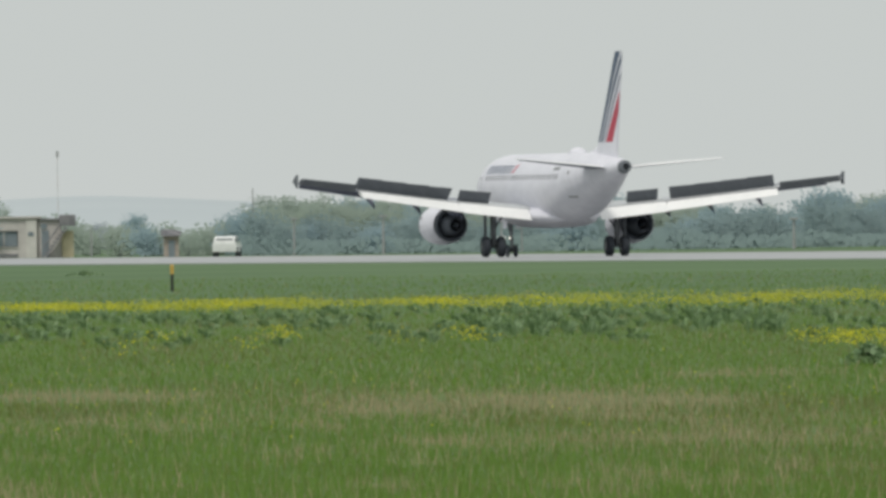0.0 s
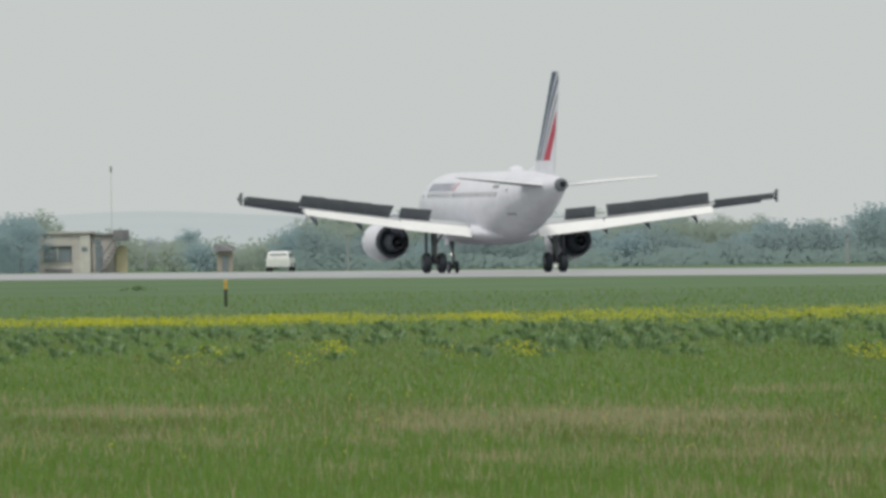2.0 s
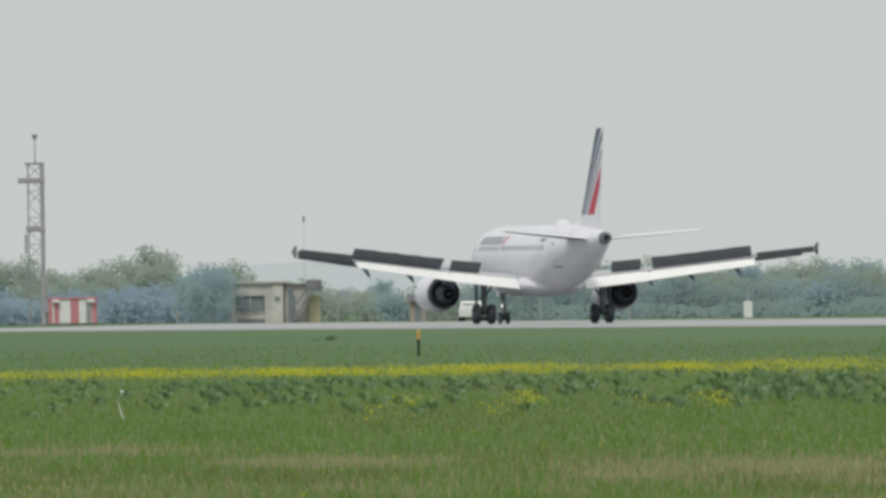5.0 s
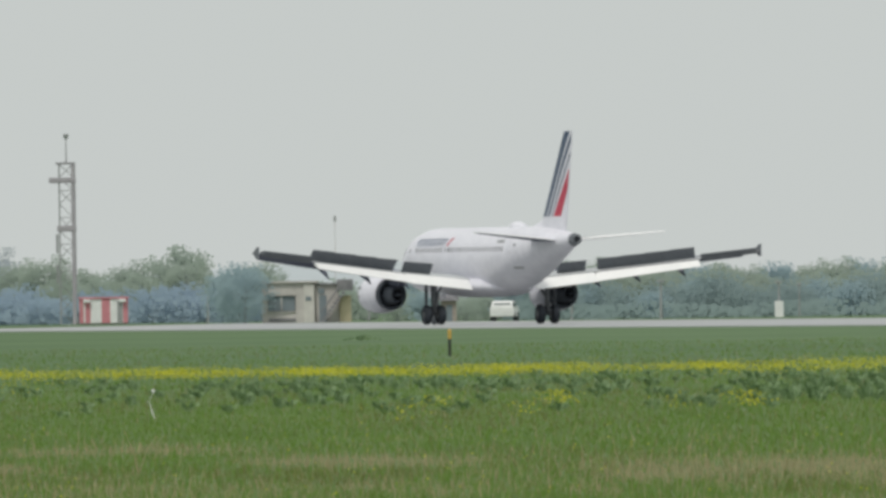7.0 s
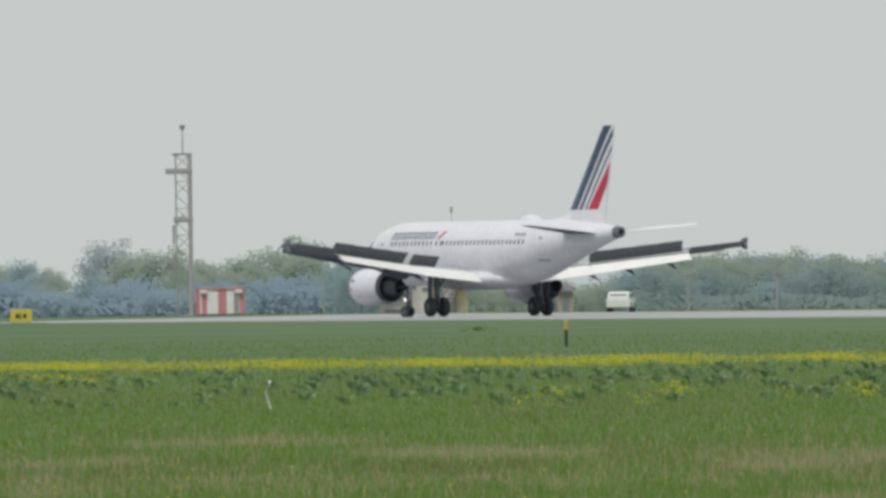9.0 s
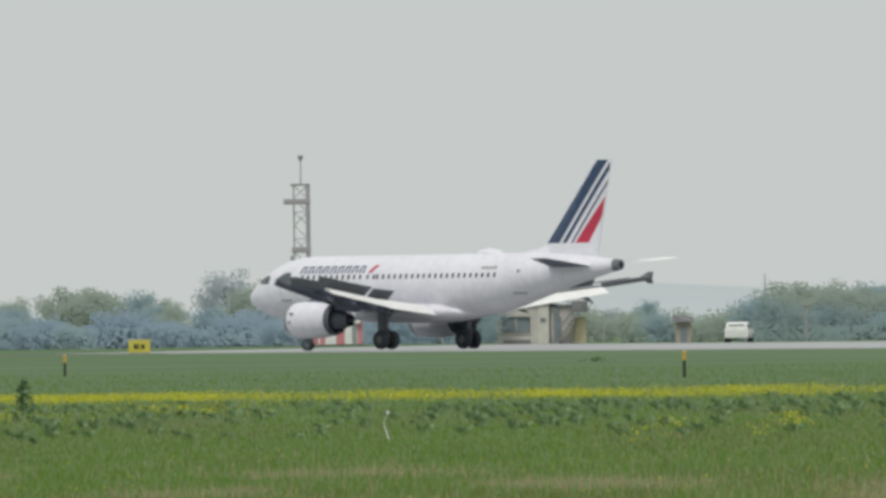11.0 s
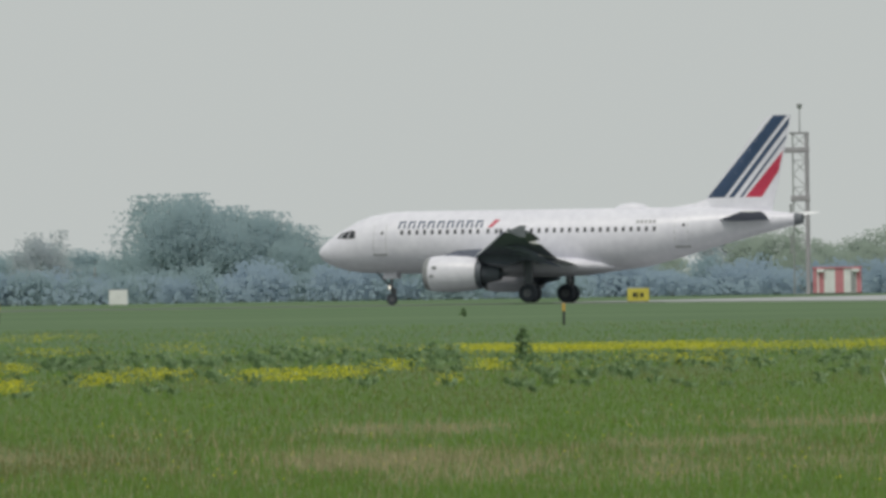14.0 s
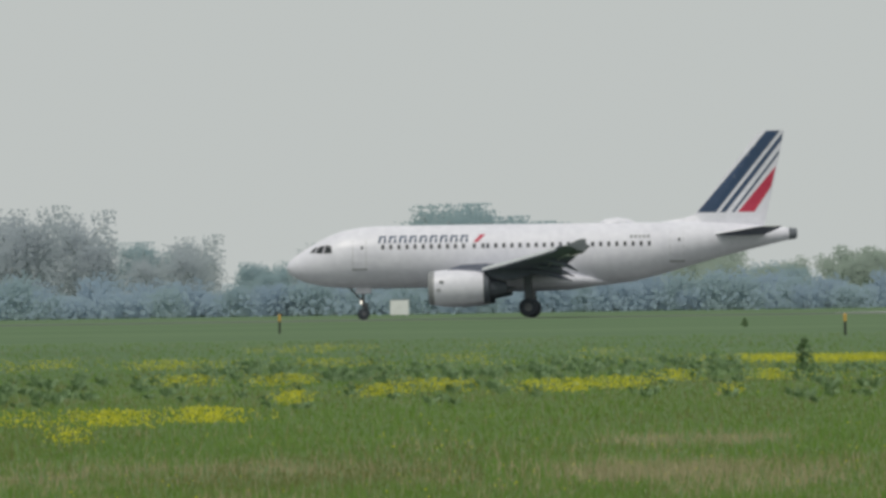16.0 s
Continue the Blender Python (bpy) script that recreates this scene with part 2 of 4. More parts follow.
def engine(parent, side):
    e = new("engine")
    e.parent = parent
    e["label"] = "white turbofan engine with dark exhaust"
    e.location = (side * 5.75, -0.15, 1.93)
    n = 32

    def ring(x, r, dz=0.0, flat=0.0):
        return [(r * math.cos(2 * math.pi * i / n), GEAR_AT - x, dz + r * math.sin(2 * math.pi * i / n) * (1 - flat * (math.sin(2 * math.pi * i / n) < 0))) for i in range(n)]

    lip = [(9.62, 0.93), (9.50, 0.98), (9.46, 1.03), (9.55, 1.09), (9.85, 1.16)]
    part("inlet_lip", loft([ring(x, r, flat=0.05) for x, r in lip], cap=False), LINE_GREY, e, "bare metal inlet lip", 50)
    part("nacelle", loft([ring(x, r, flat=0.05) for x, r in ((9.85, 1.16), (10.4, 1.22), (11.4, 1.24), (12.4, 1.17), (13.1, 1.06), (13.1, 1.02), (12.0, 0.98), (11.0, 0.95), (9.62, 0.93))], cap=False), PAINT, e, "white nacelle", 50)
    part("fan", loft([ring(10.4, 0.94), ring(10.42, 0.3), ring(10.05, 0.05)]), EXHAUST, e, "dark fan face", 30)
    part("exhaust_duct", loft([ring(x, r) for x, r in ((12.0, 0.97), (13.2, 0.98), (13.45, 0.93), (13.4, 0.78), (12.2, 0.72))], cap=False), EXHAUST, e, "dark fan nozzle", 50)
    part("core_nozzle", loft([ring(x, r) for x, r in ((12.2, 0.74), (13.3, 0.68), (14.2, 0.5), (14.6, 0.42), (14.58, 0.36), (13.6, 0.34))]), EXHAUST, e, "burnt metal core nozzle", 50)
    part("tail_plug", rod((0, GEAR_AT - 13.6, 0), (0, GEAR_AT - 15.2, 0), 0.3, 0.04, 16), EXHAUST, e, "", 50)
    pyl = []
    for x, zb, zt, w in ((10.7, 1.05, 1.25, 0.05), (11.6, 1.0, 1.55, 0.2), (13.2, 0.7, 1.62, 0.24), (15.0, 0.5, 1.5, 0.2), (16.6, 0.95, 1.35, 0.06)):
        pyl.append([(-w, GEAR_AT - x, zb), (w, GEAR_AT - x, zb), (w, GEAR_AT - x, zt), (-w, GEAR_AT - x, zt)])
    part("pylon", loft(pyl), UNDER_SHADE, e, "grey engine pylon")
    for dx, dz in ((10.2, 0.45), (10.0, -0.1)):
        part("badge", box((side * 1.12, GEAR_AT - dx - 0.28, dz - 0.07), (side * 1.235, GEAR_AT - dx, dz + 0.07), 0.02), LINE_GREY, e, "grey marking")
    return e


def wing(parent, side):
    rings = []
    for y in (1.2, 1.9, 3.0, 4.5, 6.4, 8.5, 10.5, 12.8, 14.8, 16.4, 16.75):
        lead, trail, z = wing_line(y)
        rings.append(aerofoil(lead, trail - 0.35 - lead, y, z, 0.14 if y < 6 else 0.115, side))
    w = shade_below(part("wing", loft(rings), GREY_PAINT, parent, "grey swept wing", 40), UNDER_SHADE)
    slat = []
    for y in (2.6, 5.0, 5.1, 9.0, 12.8, 16.2):
        lead, trail, z = wing_line(y)
        slat.append([(side * y, GEAR_AT - lead + a, z + b) for a, b in ((0.28, -0.30), (0.34, -0.2), (0.16, 0.02), (-0.2, 0.14), (-0.18, 0.08), (0.1, -0.06))])
    shade_below(part("slat", loft(slat), GREY_PAINT, w, "grey leading edge slat", 40), UNDER_SHADE, 0.3)
    for name, y0, y1, c0, c1, back, mat, thick in (("inner_flap", 2.1, 6.35, 1.35, 1.2, 0.75, FLAP_PAINT, 0.2), ("outer_flap", 6.45, 12.85, 1.2, 0.8, 0.7, FLAP_PAINT, 0.17)):
        p, yaw, roll, span = hinge(side, y0, y1, back)
        f = shade_below(part(name, blade(side, span, c0, c1, thick), mat, w, "pale flap, shade painted below"), UNDER_SHADE)
        MOVING.append((f, lambda t, p=p, yaw=yaw, roll=roll: hinged(p, yaw, roll, eased(t, FLAP_DOWN), 0.10 * eased(t, FLAP_OUT) / 0.75 + 0.02, eased(t, FLAP_OUT))))
    spans = ((4.25, 6.15), (6.85, 8.36), (8.365, 9.875), (9.88, 11.39), (11.395, 12.9))
    for y0, y1 in spans:
        p, yaw, roll, span = hinge(side, y0, y1, 1.25 if y0 < 6 else 0.95)
        p = p + Vector((0, 0, 0.10))
        s = part("spoiler", blade(side, span + 0.01, 0.88, 0.84, 0.05), SPOILER, w, "dark grey raised spoiler")
        MOVING.append((s, lambda t, p=p, yaw=yaw, roll=roll: hinged(p, yaw, roll, eased(t, SPOILER_UP))))
    p, yaw, roll, span = hinge(side, 13.1, 16.55, 0.38)
    a = part("aileron", blade(side, span, 0.85, 0.62, 0.3), SPOILER, w, "dark aileron")
    MOVING.append((a, lambda t, p=p, yaw=yaw, roll=roll: hinged(p, yaw, roll, eased(t, AILERON_UP))))
    for y, ln in ((6.4, 3.2), (9.0, 2.8), (11.9, 2.4)):
        lead, trail, z = wing_line(y)
        rr = []
        for f, r in ((0, 0.03), (0.2, 0.15), (0.5, 0.2), (0.8, 0.13), (1.0, 0.03)):
            rr.append([(side * y + r * 0.7 * math.cos(i * math.pi / 4), GEAR_AT - (trail - 2.0 + f * ln), z - 0.28 - 0.72 * f * f + r * math.sin(i * math.pi / 4)) for i in range(8)])
        part("flap_fairing", loft(rr), UNDER_SHADE, w, "", 50)
    lead, trail, z = wing_line(16.75)
    fence = loft([[(side * (16.72 + s), GEAR_AT - x, z + dz) for x, dz in ((lead + 0.2, 0.05), (lead + 1.1, 0.42), (lead + 1.5, 0.42), (lead + 1.4, 0.0), (lead + 1.5, -0.35), (lead + 1.1, -0.35))] for s in (0.0, 0.06)])
    part("wingtip_fence", fence, SPOILER, w, "dark wingtip fence")
    return w


def tail_half(parent, side):
    rings = []
    for y, x0, c, z in ((0.5, 27.9, 3.7, 5.22), (2.5, 29.2, 2.95, 5.40), (4.5, 30.5, 2.15, 5.58), (6.2, 31.6, 1.35, 5.74)):
        rings.append(aerofoil(x0, c, y, z, 0.11, side))
    return shade_below(part("tailplane", loft(rings), TAIL_PAINT, parent, "white horizontal tailplane, shade painted below", 40), UNDER_SHADE)


def fin_at(z):
    f = (z - 6.0) / 6.12
    return 26.55 + f * 4.85, 31.7 + f * 1.35


def fin_patch(parent, pts, mat, label):
    """A painted stripe on both faces of the fin, four corners as (metres from the nose, height)."""
    n = 8
    for side in (-1, 1):
        rings = []
        for i in range(n + 1):
            f = i / n
            row = []
            for j in range(n + 1):
                g = j / n
                lo = [pts[0][k] + (pts[1][k] - pts[0][k]) * g for k in (0, 1)]
                hi = [pts[3][k] + (pts[2][k] - pts[3][k]) * g for k in (0, 1)]
                x, z = lo[0] + (hi[0] - lo[0]) * f, lo[1] + (hi[1] - lo[1]) * f
                row.append(Vector((side * (fin_half(x, z) + 0.012), GEAR_AT - x, z)))
            rings.append(row + [Vector((v.x - side * 0.03, v.y, v.z)) for v in reversed(row)])
        part("stripe", loft(rings), mat, parent, label)


def fin_half(x, z):
    a, b = fin_at(z)
    f = max(0.0, min(1.0, (x - a) / (b - a)))
    return (0.26 - 0.13 * (z - 6) / 6.1) * min(1.0, 4 * f + 0.15, 2.2 * (1 - f) + 0.12)


def fin(parent):
    rings = []
    for z in (5.7, 6.0, 7.5, 9.0, 10.5, 11.9, 12.12):
        a, b = fin_at(z)
        if z > 12:
            a += 0.25
        xs = [a + (b - a) * f for f in (0, 0.05, 0.2125, 0.3, 0.4, 0.55, 0.65, 0.8, 1.0)]
        ring = [(fin_half(x, z), GEAR_AT - x, z) for x in xs] + [(-fin_half(x, z), GEAR_AT - x, z) for x in reversed(xs)]
        rings.append(ring)
    f = part("fin", loft(rings), PAINT, parent, "white fin with navy and red stripes", 35)

    def slant(x0, x1, z0, z1, y0, y1):
        return [(x0, z0), (x1, z0), (y1, z1), (y0, z1)]

    fin_patch(f, [(27.2, 6.75), (28.45, 6.75), (32.75, 12.08), (31.85, 12.08)], NAVY, "navy stripe")
    fin_patch(f, [(28.72, 6.75), (29.1, 6.75), (32.85, 11.45), (32.92, 11.95)], NAVY, "thin navy stripe")
    fin_patch(f, [(29.5, 6.75), (29.68, 6.75), (32.66, 10.55), (32.7, 10.8)], NAVY, "thin navy stripe")
    fin_patch(f, [(29.9, 6.75), (31.0, 6.75), (32.15, 8.45), (32.45, 9.75)], RED, "red stripe")
    fillet = loft([[(s * w, GEAR_AT - x, z) for s, z in ((-1, zb), (0, zt), (1, zb))] for x, zb, zt, w in ((24.5, 6.05, 6.12, 0.05), (26.3, 6.05, 6.4, 0.2), (28.3, 5.9, 7.0, 0.28))])
    part("fin_root_fillet", fillet, PAINT, f, "", 40)
    return f


def gear_leg(parent, name, x, y, top, r, wheels, wr, ww):
    leg = part(name, rod((0, 0, wr), (0, 0.0, top), r, r * 1.3, 12), METAL, parent, "dull metal landing gear leg", 50)
    leg.location = (y, GEAR_AT - x, 0)
    part("axle", rod((-wheels - ww / 2, 0, wr), (wheels + ww / 2, 0, wr), 0.09), METAL, leg)
    part("brace", rod((0, 0.05, top * 0.55), (-0.9 if y > 0 else 0.9 if y < 0 else 0, 0.1 if y else 1.0, top), 0.07), METAL, leg)
    part("torque_link", box((-0.06, -0.32, wr + 0.15), (0.06, -0.08, wr + 0.75), 0.02), METAL, leg)
    for s in (-1, 1):
        wheel_part("wheel", leg, (s * wheels, 0, wr), wr, ww)
    return leg


def airliner():
    plane = thing("airliner", "white twin-engined airliner with navy and red striped tail, spoilers raised", "aeroplane")
    n = 48
    xs = sorted({s[0] for s in STATIONS} | {0.1, 0.45, 1.0, 1.65, 2.4, 3.3, 4.4, 22.0, 24.0, 26.0, 28.0, 30.0, 31.8})
    rings = []
    for x in xs:
        zc, rw, rh = station(x)
        rings.append([(rw * math.cos(2 * math.pi * i / n), GEAR_AT - x, zc + rh * math.sin(2 * math.pi * i / n)) for i in range(n)])
    body = part("fuselage", loft(rings), PAINT, plane, "white fuselage", 60)
    part("exhaust_cone", loft([[(r * math.cos(i * math.pi / 10), GEAR_AT - x, z + r * math.sin(i * math.pi / 10)) for i in range(20)] for x, z, r in ((33.25, 5.26, 0.41), (33.75, 5.28, 0.34), (33.8, 5.28, 0.2), (33.4, 5.27, 0.15))]), SPOILER, body, "dark tail exhaust", 40)
    belly = []
    for x, w, zb, zt in ((9.9, 0.9, 2.0, 2.3), (11.0, 1.9, 1.85, 2.8), (13.0, 2.25, 1.72, 3.1), (16.5, 2.3, 1.7, 3.15), (18.6, 2.1, 1.75, 3.1), (20.2, 1.6, 1.95, 2.8), (21.4, 0.7, 2.1, 2.4)):
        zc, h = (zb + zt) / 2, (zt - zb) / 2
        belly.append([(w * math.copysign(abs(math.cos(a)) ** 0.7, math.cos(a)), GEAR_AT - x, zc + h * math.sin(a)) for a in [2 * math.pi * i / 24 for i in range(24)]])
    part("belly_fairing", loft(belly), PAINT, body, "white belly fairing", 50)
    part("radome", loft([[(w * math.cos(a), GEAR_AT - x, z0 + h * max(0, math.sin(a))) for a in [2 * math.pi * i / 16 for i in range(16)]] for x, w, z0, h in ((20.7, 0.1, 6.1, 0.06), (21.1, 0.42, 6.1, 0.3), (21.9, 0.55, 6.1, 0.42), (22.7, 0.42, 6.08, 0.32), (23.3, 0.1, 6.05, 0.06))]), PAINT, body, "white antenna dome", 60)
    for side in (-1, 1):
        wing(plane, side)
        tail_half(plane, side)
        engine(plane, side)
        for i in range(34):
            if i in (11, 12):
                continue
            x = 6.38 + i * 0.533
            part("cabin_window", decal([(x, 4.60), (x + 0.19, 4.60), (x + 0.19, 4.90), (x, 4.90)], side, out=0.006, steps=2), GLASS_DARK, body, "dark cabin window")
        for x in (12.42, 13.0):
            part("cabin_window", decal([(x, 4.6), (x + 0.18, 4.6), (x + 0.18, 4.9), (x, 4.9)], side, out=0.006, steps=2), GLASS_DARK, body, "dark cabin window")
        for c in ([(1.98, 4.42), (2.45, 4.38), (2.62, 4.92), (2.22, 4.82)], [(2.54, 4.38), (3.08, 4.42), (3.05, 4.86), (2.7, 4.94)]):
            part("cockpit_window", decal(c, side, out=0.02), GLASS_DARK, body, "dark cockpit pane")
        part("windscreen", decal([(1.6, 4.42), (1.9, 4.43), (2.12, 4.82), (1.98, 4.80)], side, out=0.02), GLASS_DARK, body, "dark windscreen pane")
        for x, z in ((4.5, 3.35), (25.45, 3.6)):
            d = part("cabin_door", decal([(x, z), (x + 0.84, z), (x + 0.84, z + 1.85), (x, z + 1.85)], side, out=0.005), PAINT, body, "white cabin door")
            part("door_window", decal([(x + 0.52, z + 1.28), (x + 0.66, z + 1.28), (x + 0.66, z + 1.48), (x + 0.52, z + 1.48)], side, out=0.014, steps=2), GLASS_DARK, d, "small dark door window")
            for c in ([(x - 0.06, z - 0.1), (x + 0.92, z - 0.1), (x + 0.92, z), (x - 0.06, z)], [(x - 0.04, z), (x, z), (x, z + 1.85), (x - 0.04, z + 1.85)],
                      [(x + 0.84, z), (x + 0.88, z), (x + 0.88, z + 1.85), (x + 0.84, z + 1.85)]):
                part("door_frame", decal(c, side, out=0.012), DOOR_LINE if c[2][1] > z + 0.5 else LINE_GREY, d, "grey door outline")
        # the maker's and owner's marks stand as plain bars
        for i in range(9):
            x = 6.15 + i * 0.675
            for c in ([(x, 5.0), (x + 0.16, 5.0), (x + 0.26, 5.48), (x + 0.1, 5.48)], [(x + 0.36, 5.0), (x + 0.52, 5.0), (x + 0.56, 5.3), (x + 0.40, 5.3)],
                      [(x + 0.22, 5.36), (x + 0.56, 5.36), (x + 0.56, 5.48), (x + 0.24, 5.48)]):
                part("lettering_bar", decal(c, side, out=0.006, steps=2), NAVY, body, "navy lettering bar")
        part("emblem", decal([(12.45, 5.0), (12.75, 5.0), (13.25, 5.5), (12.9, 5.5)], side, out=0.02), RED, body, "red slash emblem")
        for i in range(5):
            x = 22.8 + i * 0.28
            part("marking_bar", decal([(x, 5.12), (x + 0.17, 5.12), (x + 0.17, 5.32), (x, 5.32)], side, out=0.015), LINE_GREY, body, "grey marking bar")
    fin(plane)
    for y in (-3.8, 3.8):
        gear_leg(plane, "main_gear", GEAR_AT, y, 2.9, 0.16, 0.47, 0.62, 0.42)
        part("gear_door", box((y * 1.13 - 0.04, -0.26, 1.2), (y * 1.13 + 0.04, 0.26, 2.7), 0.03), SPOILER, plane, "dark grey landing gear door")
    nose = STEERED["nose"] = gear_leg(plane, "nose_gear", 5.07, 0.0, 2.2, 0.08, 0.25, 0.37, 0.17)
    lamp = bpy.data.materials.new("taxi_light_glow")
    lamp.use_nodes = True
    lamp.node_tree.nodes["Principled BSDF"].inputs["Emission Color"].default_value = (1, 0.9, 0.75, 1)
    lamp.node_tree.nodes["Principled BSDF"].inputs["Emission Strength"].default_value = 1.5
    part("taxi_light", rod((0, 0.12, 1.15), (0, 0.2, 1.15), 0.11, sides=12), lamp, nose, "lit taxi light")
    for s in (-1, 1):
        part("nose_gear_door", box((s * 0.4 - 0.02, 10.5, 1.72), (s * 0.4 + 0.02, 11.5, 2.2), 0.02), PAINT, plane, "white gear door")
    return plane


# seconds, place of the main wheels' middle, heading in degrees to the left of +Y
TAXI = [(0.0, 45.28, 1298.7, 11.8), (0.5, 43.75, 1305.9, 11.88), (1.0, 42.25, 1312.9, 11.88), (1.5, 40.76, 1320.0, 11.9),
        (2.0, 39.3, 1326.8, 11.8), (2.5, 37.88, 1333.6, 11.72), (3.0, 36.43, 1340.5, 11.74), (3.5, 35.14, 1346.7, 11.68),
        (4.0, 33.89, 1352.8, 11.34), (4.2, 33.35, 1355.4, 11.21), (6.3, 28.31, 1377.3, 14.42), (6.5, 27.81, 1379.2, 15.09),
        (7.0, 26.47, 1383.8, 16.85), (7.5, 25.01, 1388.3, 18.93), (8.0, 23.28, 1393.0, 21.45), (8.5, 21.34, 1397.5, 24.61)]
TAXI += [(9.0, 19.19, 1401.8, 27.84), (9.2, 18.23, 1403.6, 29.19), (11.3, 5.65, 1419.3, 47.45), (11.5, 4.22, 1420.6, 49.04),
         (12.0, 0.36, 1423.7, 53.05), (12.5, -3.54, 1426.4, 57.08), (13.0, -7.85, 1429.0, 61.68), (13.5, -12.33, 1431.2, 66.56),
         (14.0, -17.03, 1433.0, 71.41), (14.5, -21.88, 1434.5, 76.3), (15.0, -26.76, 1435.6, 81.0), (15.5, -31.92, 1436.3, 85.36),
         (16.0, -36.92, 1436.6, 89.56)]
PAVED = 0.05      # the pavement's surface


def motions():
    walk(plane, [(t, pose(x, y, PAVED + 0.01, 0, 0.4, a)) for t, x, y, a in TAXI])
    for ob, f in MOVING:
        times = [0, 4, 8, 10, 11, 11.5, 12, 12.5, 13, 13.2, 13.6, 14, 14.2, 14.6, 15, 15.6, 16]
        walk(ob, [(t, f(t)) for t in times])
    leg = STEERED["nose"]
    at = (0.0, GEAR_AT - 5.07, 0.0)
    walk(leg, [(t, pose(*at, 0, 0, a)) for t, a in ((0, 0), (4, 2), (6, 8), (8, 20), (11, 24), (15, 24), (16, 14))])
    run = [0.0]
    for (t0, x0, y0, _), (t1, x1, y1, _) in zip(TAXI, TAXI[1:]):
        run.append(run[-1] + math.hypot(x1 - x0, y1 - y0))
    secs = [r[0] for r in TAXI]
    for wheel, at, r in WHEELS:
        rows, t, dt = [], 0.0, 1 / FPS
        while t < 16.0 + dt / 2:
            d = float(np.interp(t, secs, run))
            rows.append((t, pose(*at, -math.degrees(d / r) % 360)))
            t += dt
        walk(wheel, rows)


plane = airliner()


# ---- more materials ----
# mown grass, its green cooled by some distance haze painted in
GRASS_FAR = material("mown_grass", (0.096, 0.154, 0.080), (0.132, 0.198, 0.106), 0.95, grain=0.12, stain=0.015, bump=0.0, spec=0.05)


def meadow_floor(m, near, far, dark, light):
    """Uncut meadow this side of the mown strip: warm green thatch with broad streaks, fading into the mown grass."""
    t = m.node_tree
    b = t.nodes["Principled BSDF"]
    mown = b.inputs["Base Color"].links[0].from_socket
    co, sep, rng = t.nodes.new("ShaderNodeTexCoord"), t.nodes.new("ShaderNodeSeparateXYZ"), t.nodes.new("ShaderNodeMapRange")
    t.links.new(co.outputs["Object"], sep.inputs[0])
    t.links.new(sep.outputs["Y"], rng.inputs["Value"])
    rng.inputs["From Min"].default_value, rng.inputs["From Max"].default_value = near, far
    mp, n = t.nodes.new("ShaderNodeMapping"), t.nodes.new("ShaderNodeTexNoise")
    mp.inputs["Scale"].default_value = (0.5, 0.06, 1)
    n.inputs["Scale"].default_value, n.inputs["Detail"].default_value = 1.0, 5
    t.links.new(co.outputs["Object"], mp.inputs[0])
    t.links.new(mp.outputs[0], n.inputs["Vector"])
    floor, both = t.nodes.new("ShaderNodeMixRGB"), t.nodes.new("ShaderNodeMixRGB")
    floor.inputs[1].default_value, floor.inputs[2].default_value = (*dark, 1), (*light, 1)
    t.links.new(n.outputs[0], floor.inputs[0])
    t.links.new(rng.outputs[0], both.inputs[0])
    t.links.new(floor.outputs[0], both.inputs[1])
    t.links.new(mown, both.inputs[2])
    t.links.new(both.outputs[0], b.inputs["Base Color"])


meadow_floor(GRASS_FAR, 430, 640, (0.086, 0.146, 0.046), (0.15, 0.205, 0.088))
CONCRETE = material("pale_concrete", (0.29, 0.30, 0.31), (0.38, 0.39, 0.395), 0.45, grain=0.25, stain=0.04, bump=0.0, spec=0.5)
ASPHALT = material("worn_asphalt", (0.15, 0.16, 0.16), (0.2, 0.21, 0.21), 0.95, grain=0.4, stain=0.05, bump=0.0, spec=0.0)
BLADE_GREEN = material("fresh_grass", (0.125, 0.225, 0.043), (0.205, 0.325, 0.075), 0.85, grain=1.5, stain=0.12, bump=0.0, island=0.5, spec=0.08, through_light=0.25)
BLADE_OLIVE = material("olive_grass", (0.14, 0.165, 0.048), (0.24, 0.25, 0.10), 0.85, grain=1.5, stain=0.12, bump=0.0, island=0.6, spec=0.1, through_light=0.2)
BLADE_STRAW = material("dry_straw", (0.31, 0.265, 0.15), (0.50, 0.44, 0.28), 0.85, grain=1.5, stain=0.2, bump=0.0, island=0.7, spec=0.1, through_light=0.2)
LEAF_WEED = material("dark_weed_leaf", (0.085, 0.16, 0.065), (0.30, 0.42, 0.22), 0.45, grain=2, stain=0.3, bump=0.0, island=1.6, spec=0.3, through_light=0.25)
PETAL = material("yellow_petal", (0.52, 0.50, 0.035), (0.76, 0.73, 0.07), 0.7, grain=3, stain=0.4, bump=0.0, island=0.6, spec=0.1, through_light=0.3)
# leaf colours with distance haze painted in: far paler and bluer than leaves
LEAF_SPRING = material("haze_tinted_spring_leaf", (0.365, 0.435, 0.395), (0.415, 0.485, 0.415), 0.9, grain=0.35, stain=0.07, bump=0.0, island=0.05, per_object=0.25, spec=0.05, through_light=0.5)
LEAF_DARK = material("haze_tinted_blue_green_leaf", (0.335, 0.44, 0.485), (0.38, 0.485, 0.51), 0.9, grain=0.35, stain=0.07, bump=0.0, island=0.05, per_object=0.25, spec=0.05, through_light=0.5)
LEAF_GREY = material("haze_tinted_grey_leaf", (0.43, 0.48, 0.525), (0.465, 0.515, 0.55), 0.9, grain=0.35, stain=0.07, bump=0.0, island=0.05, per_object=0.25, spec=0.05, through_light=0.5)
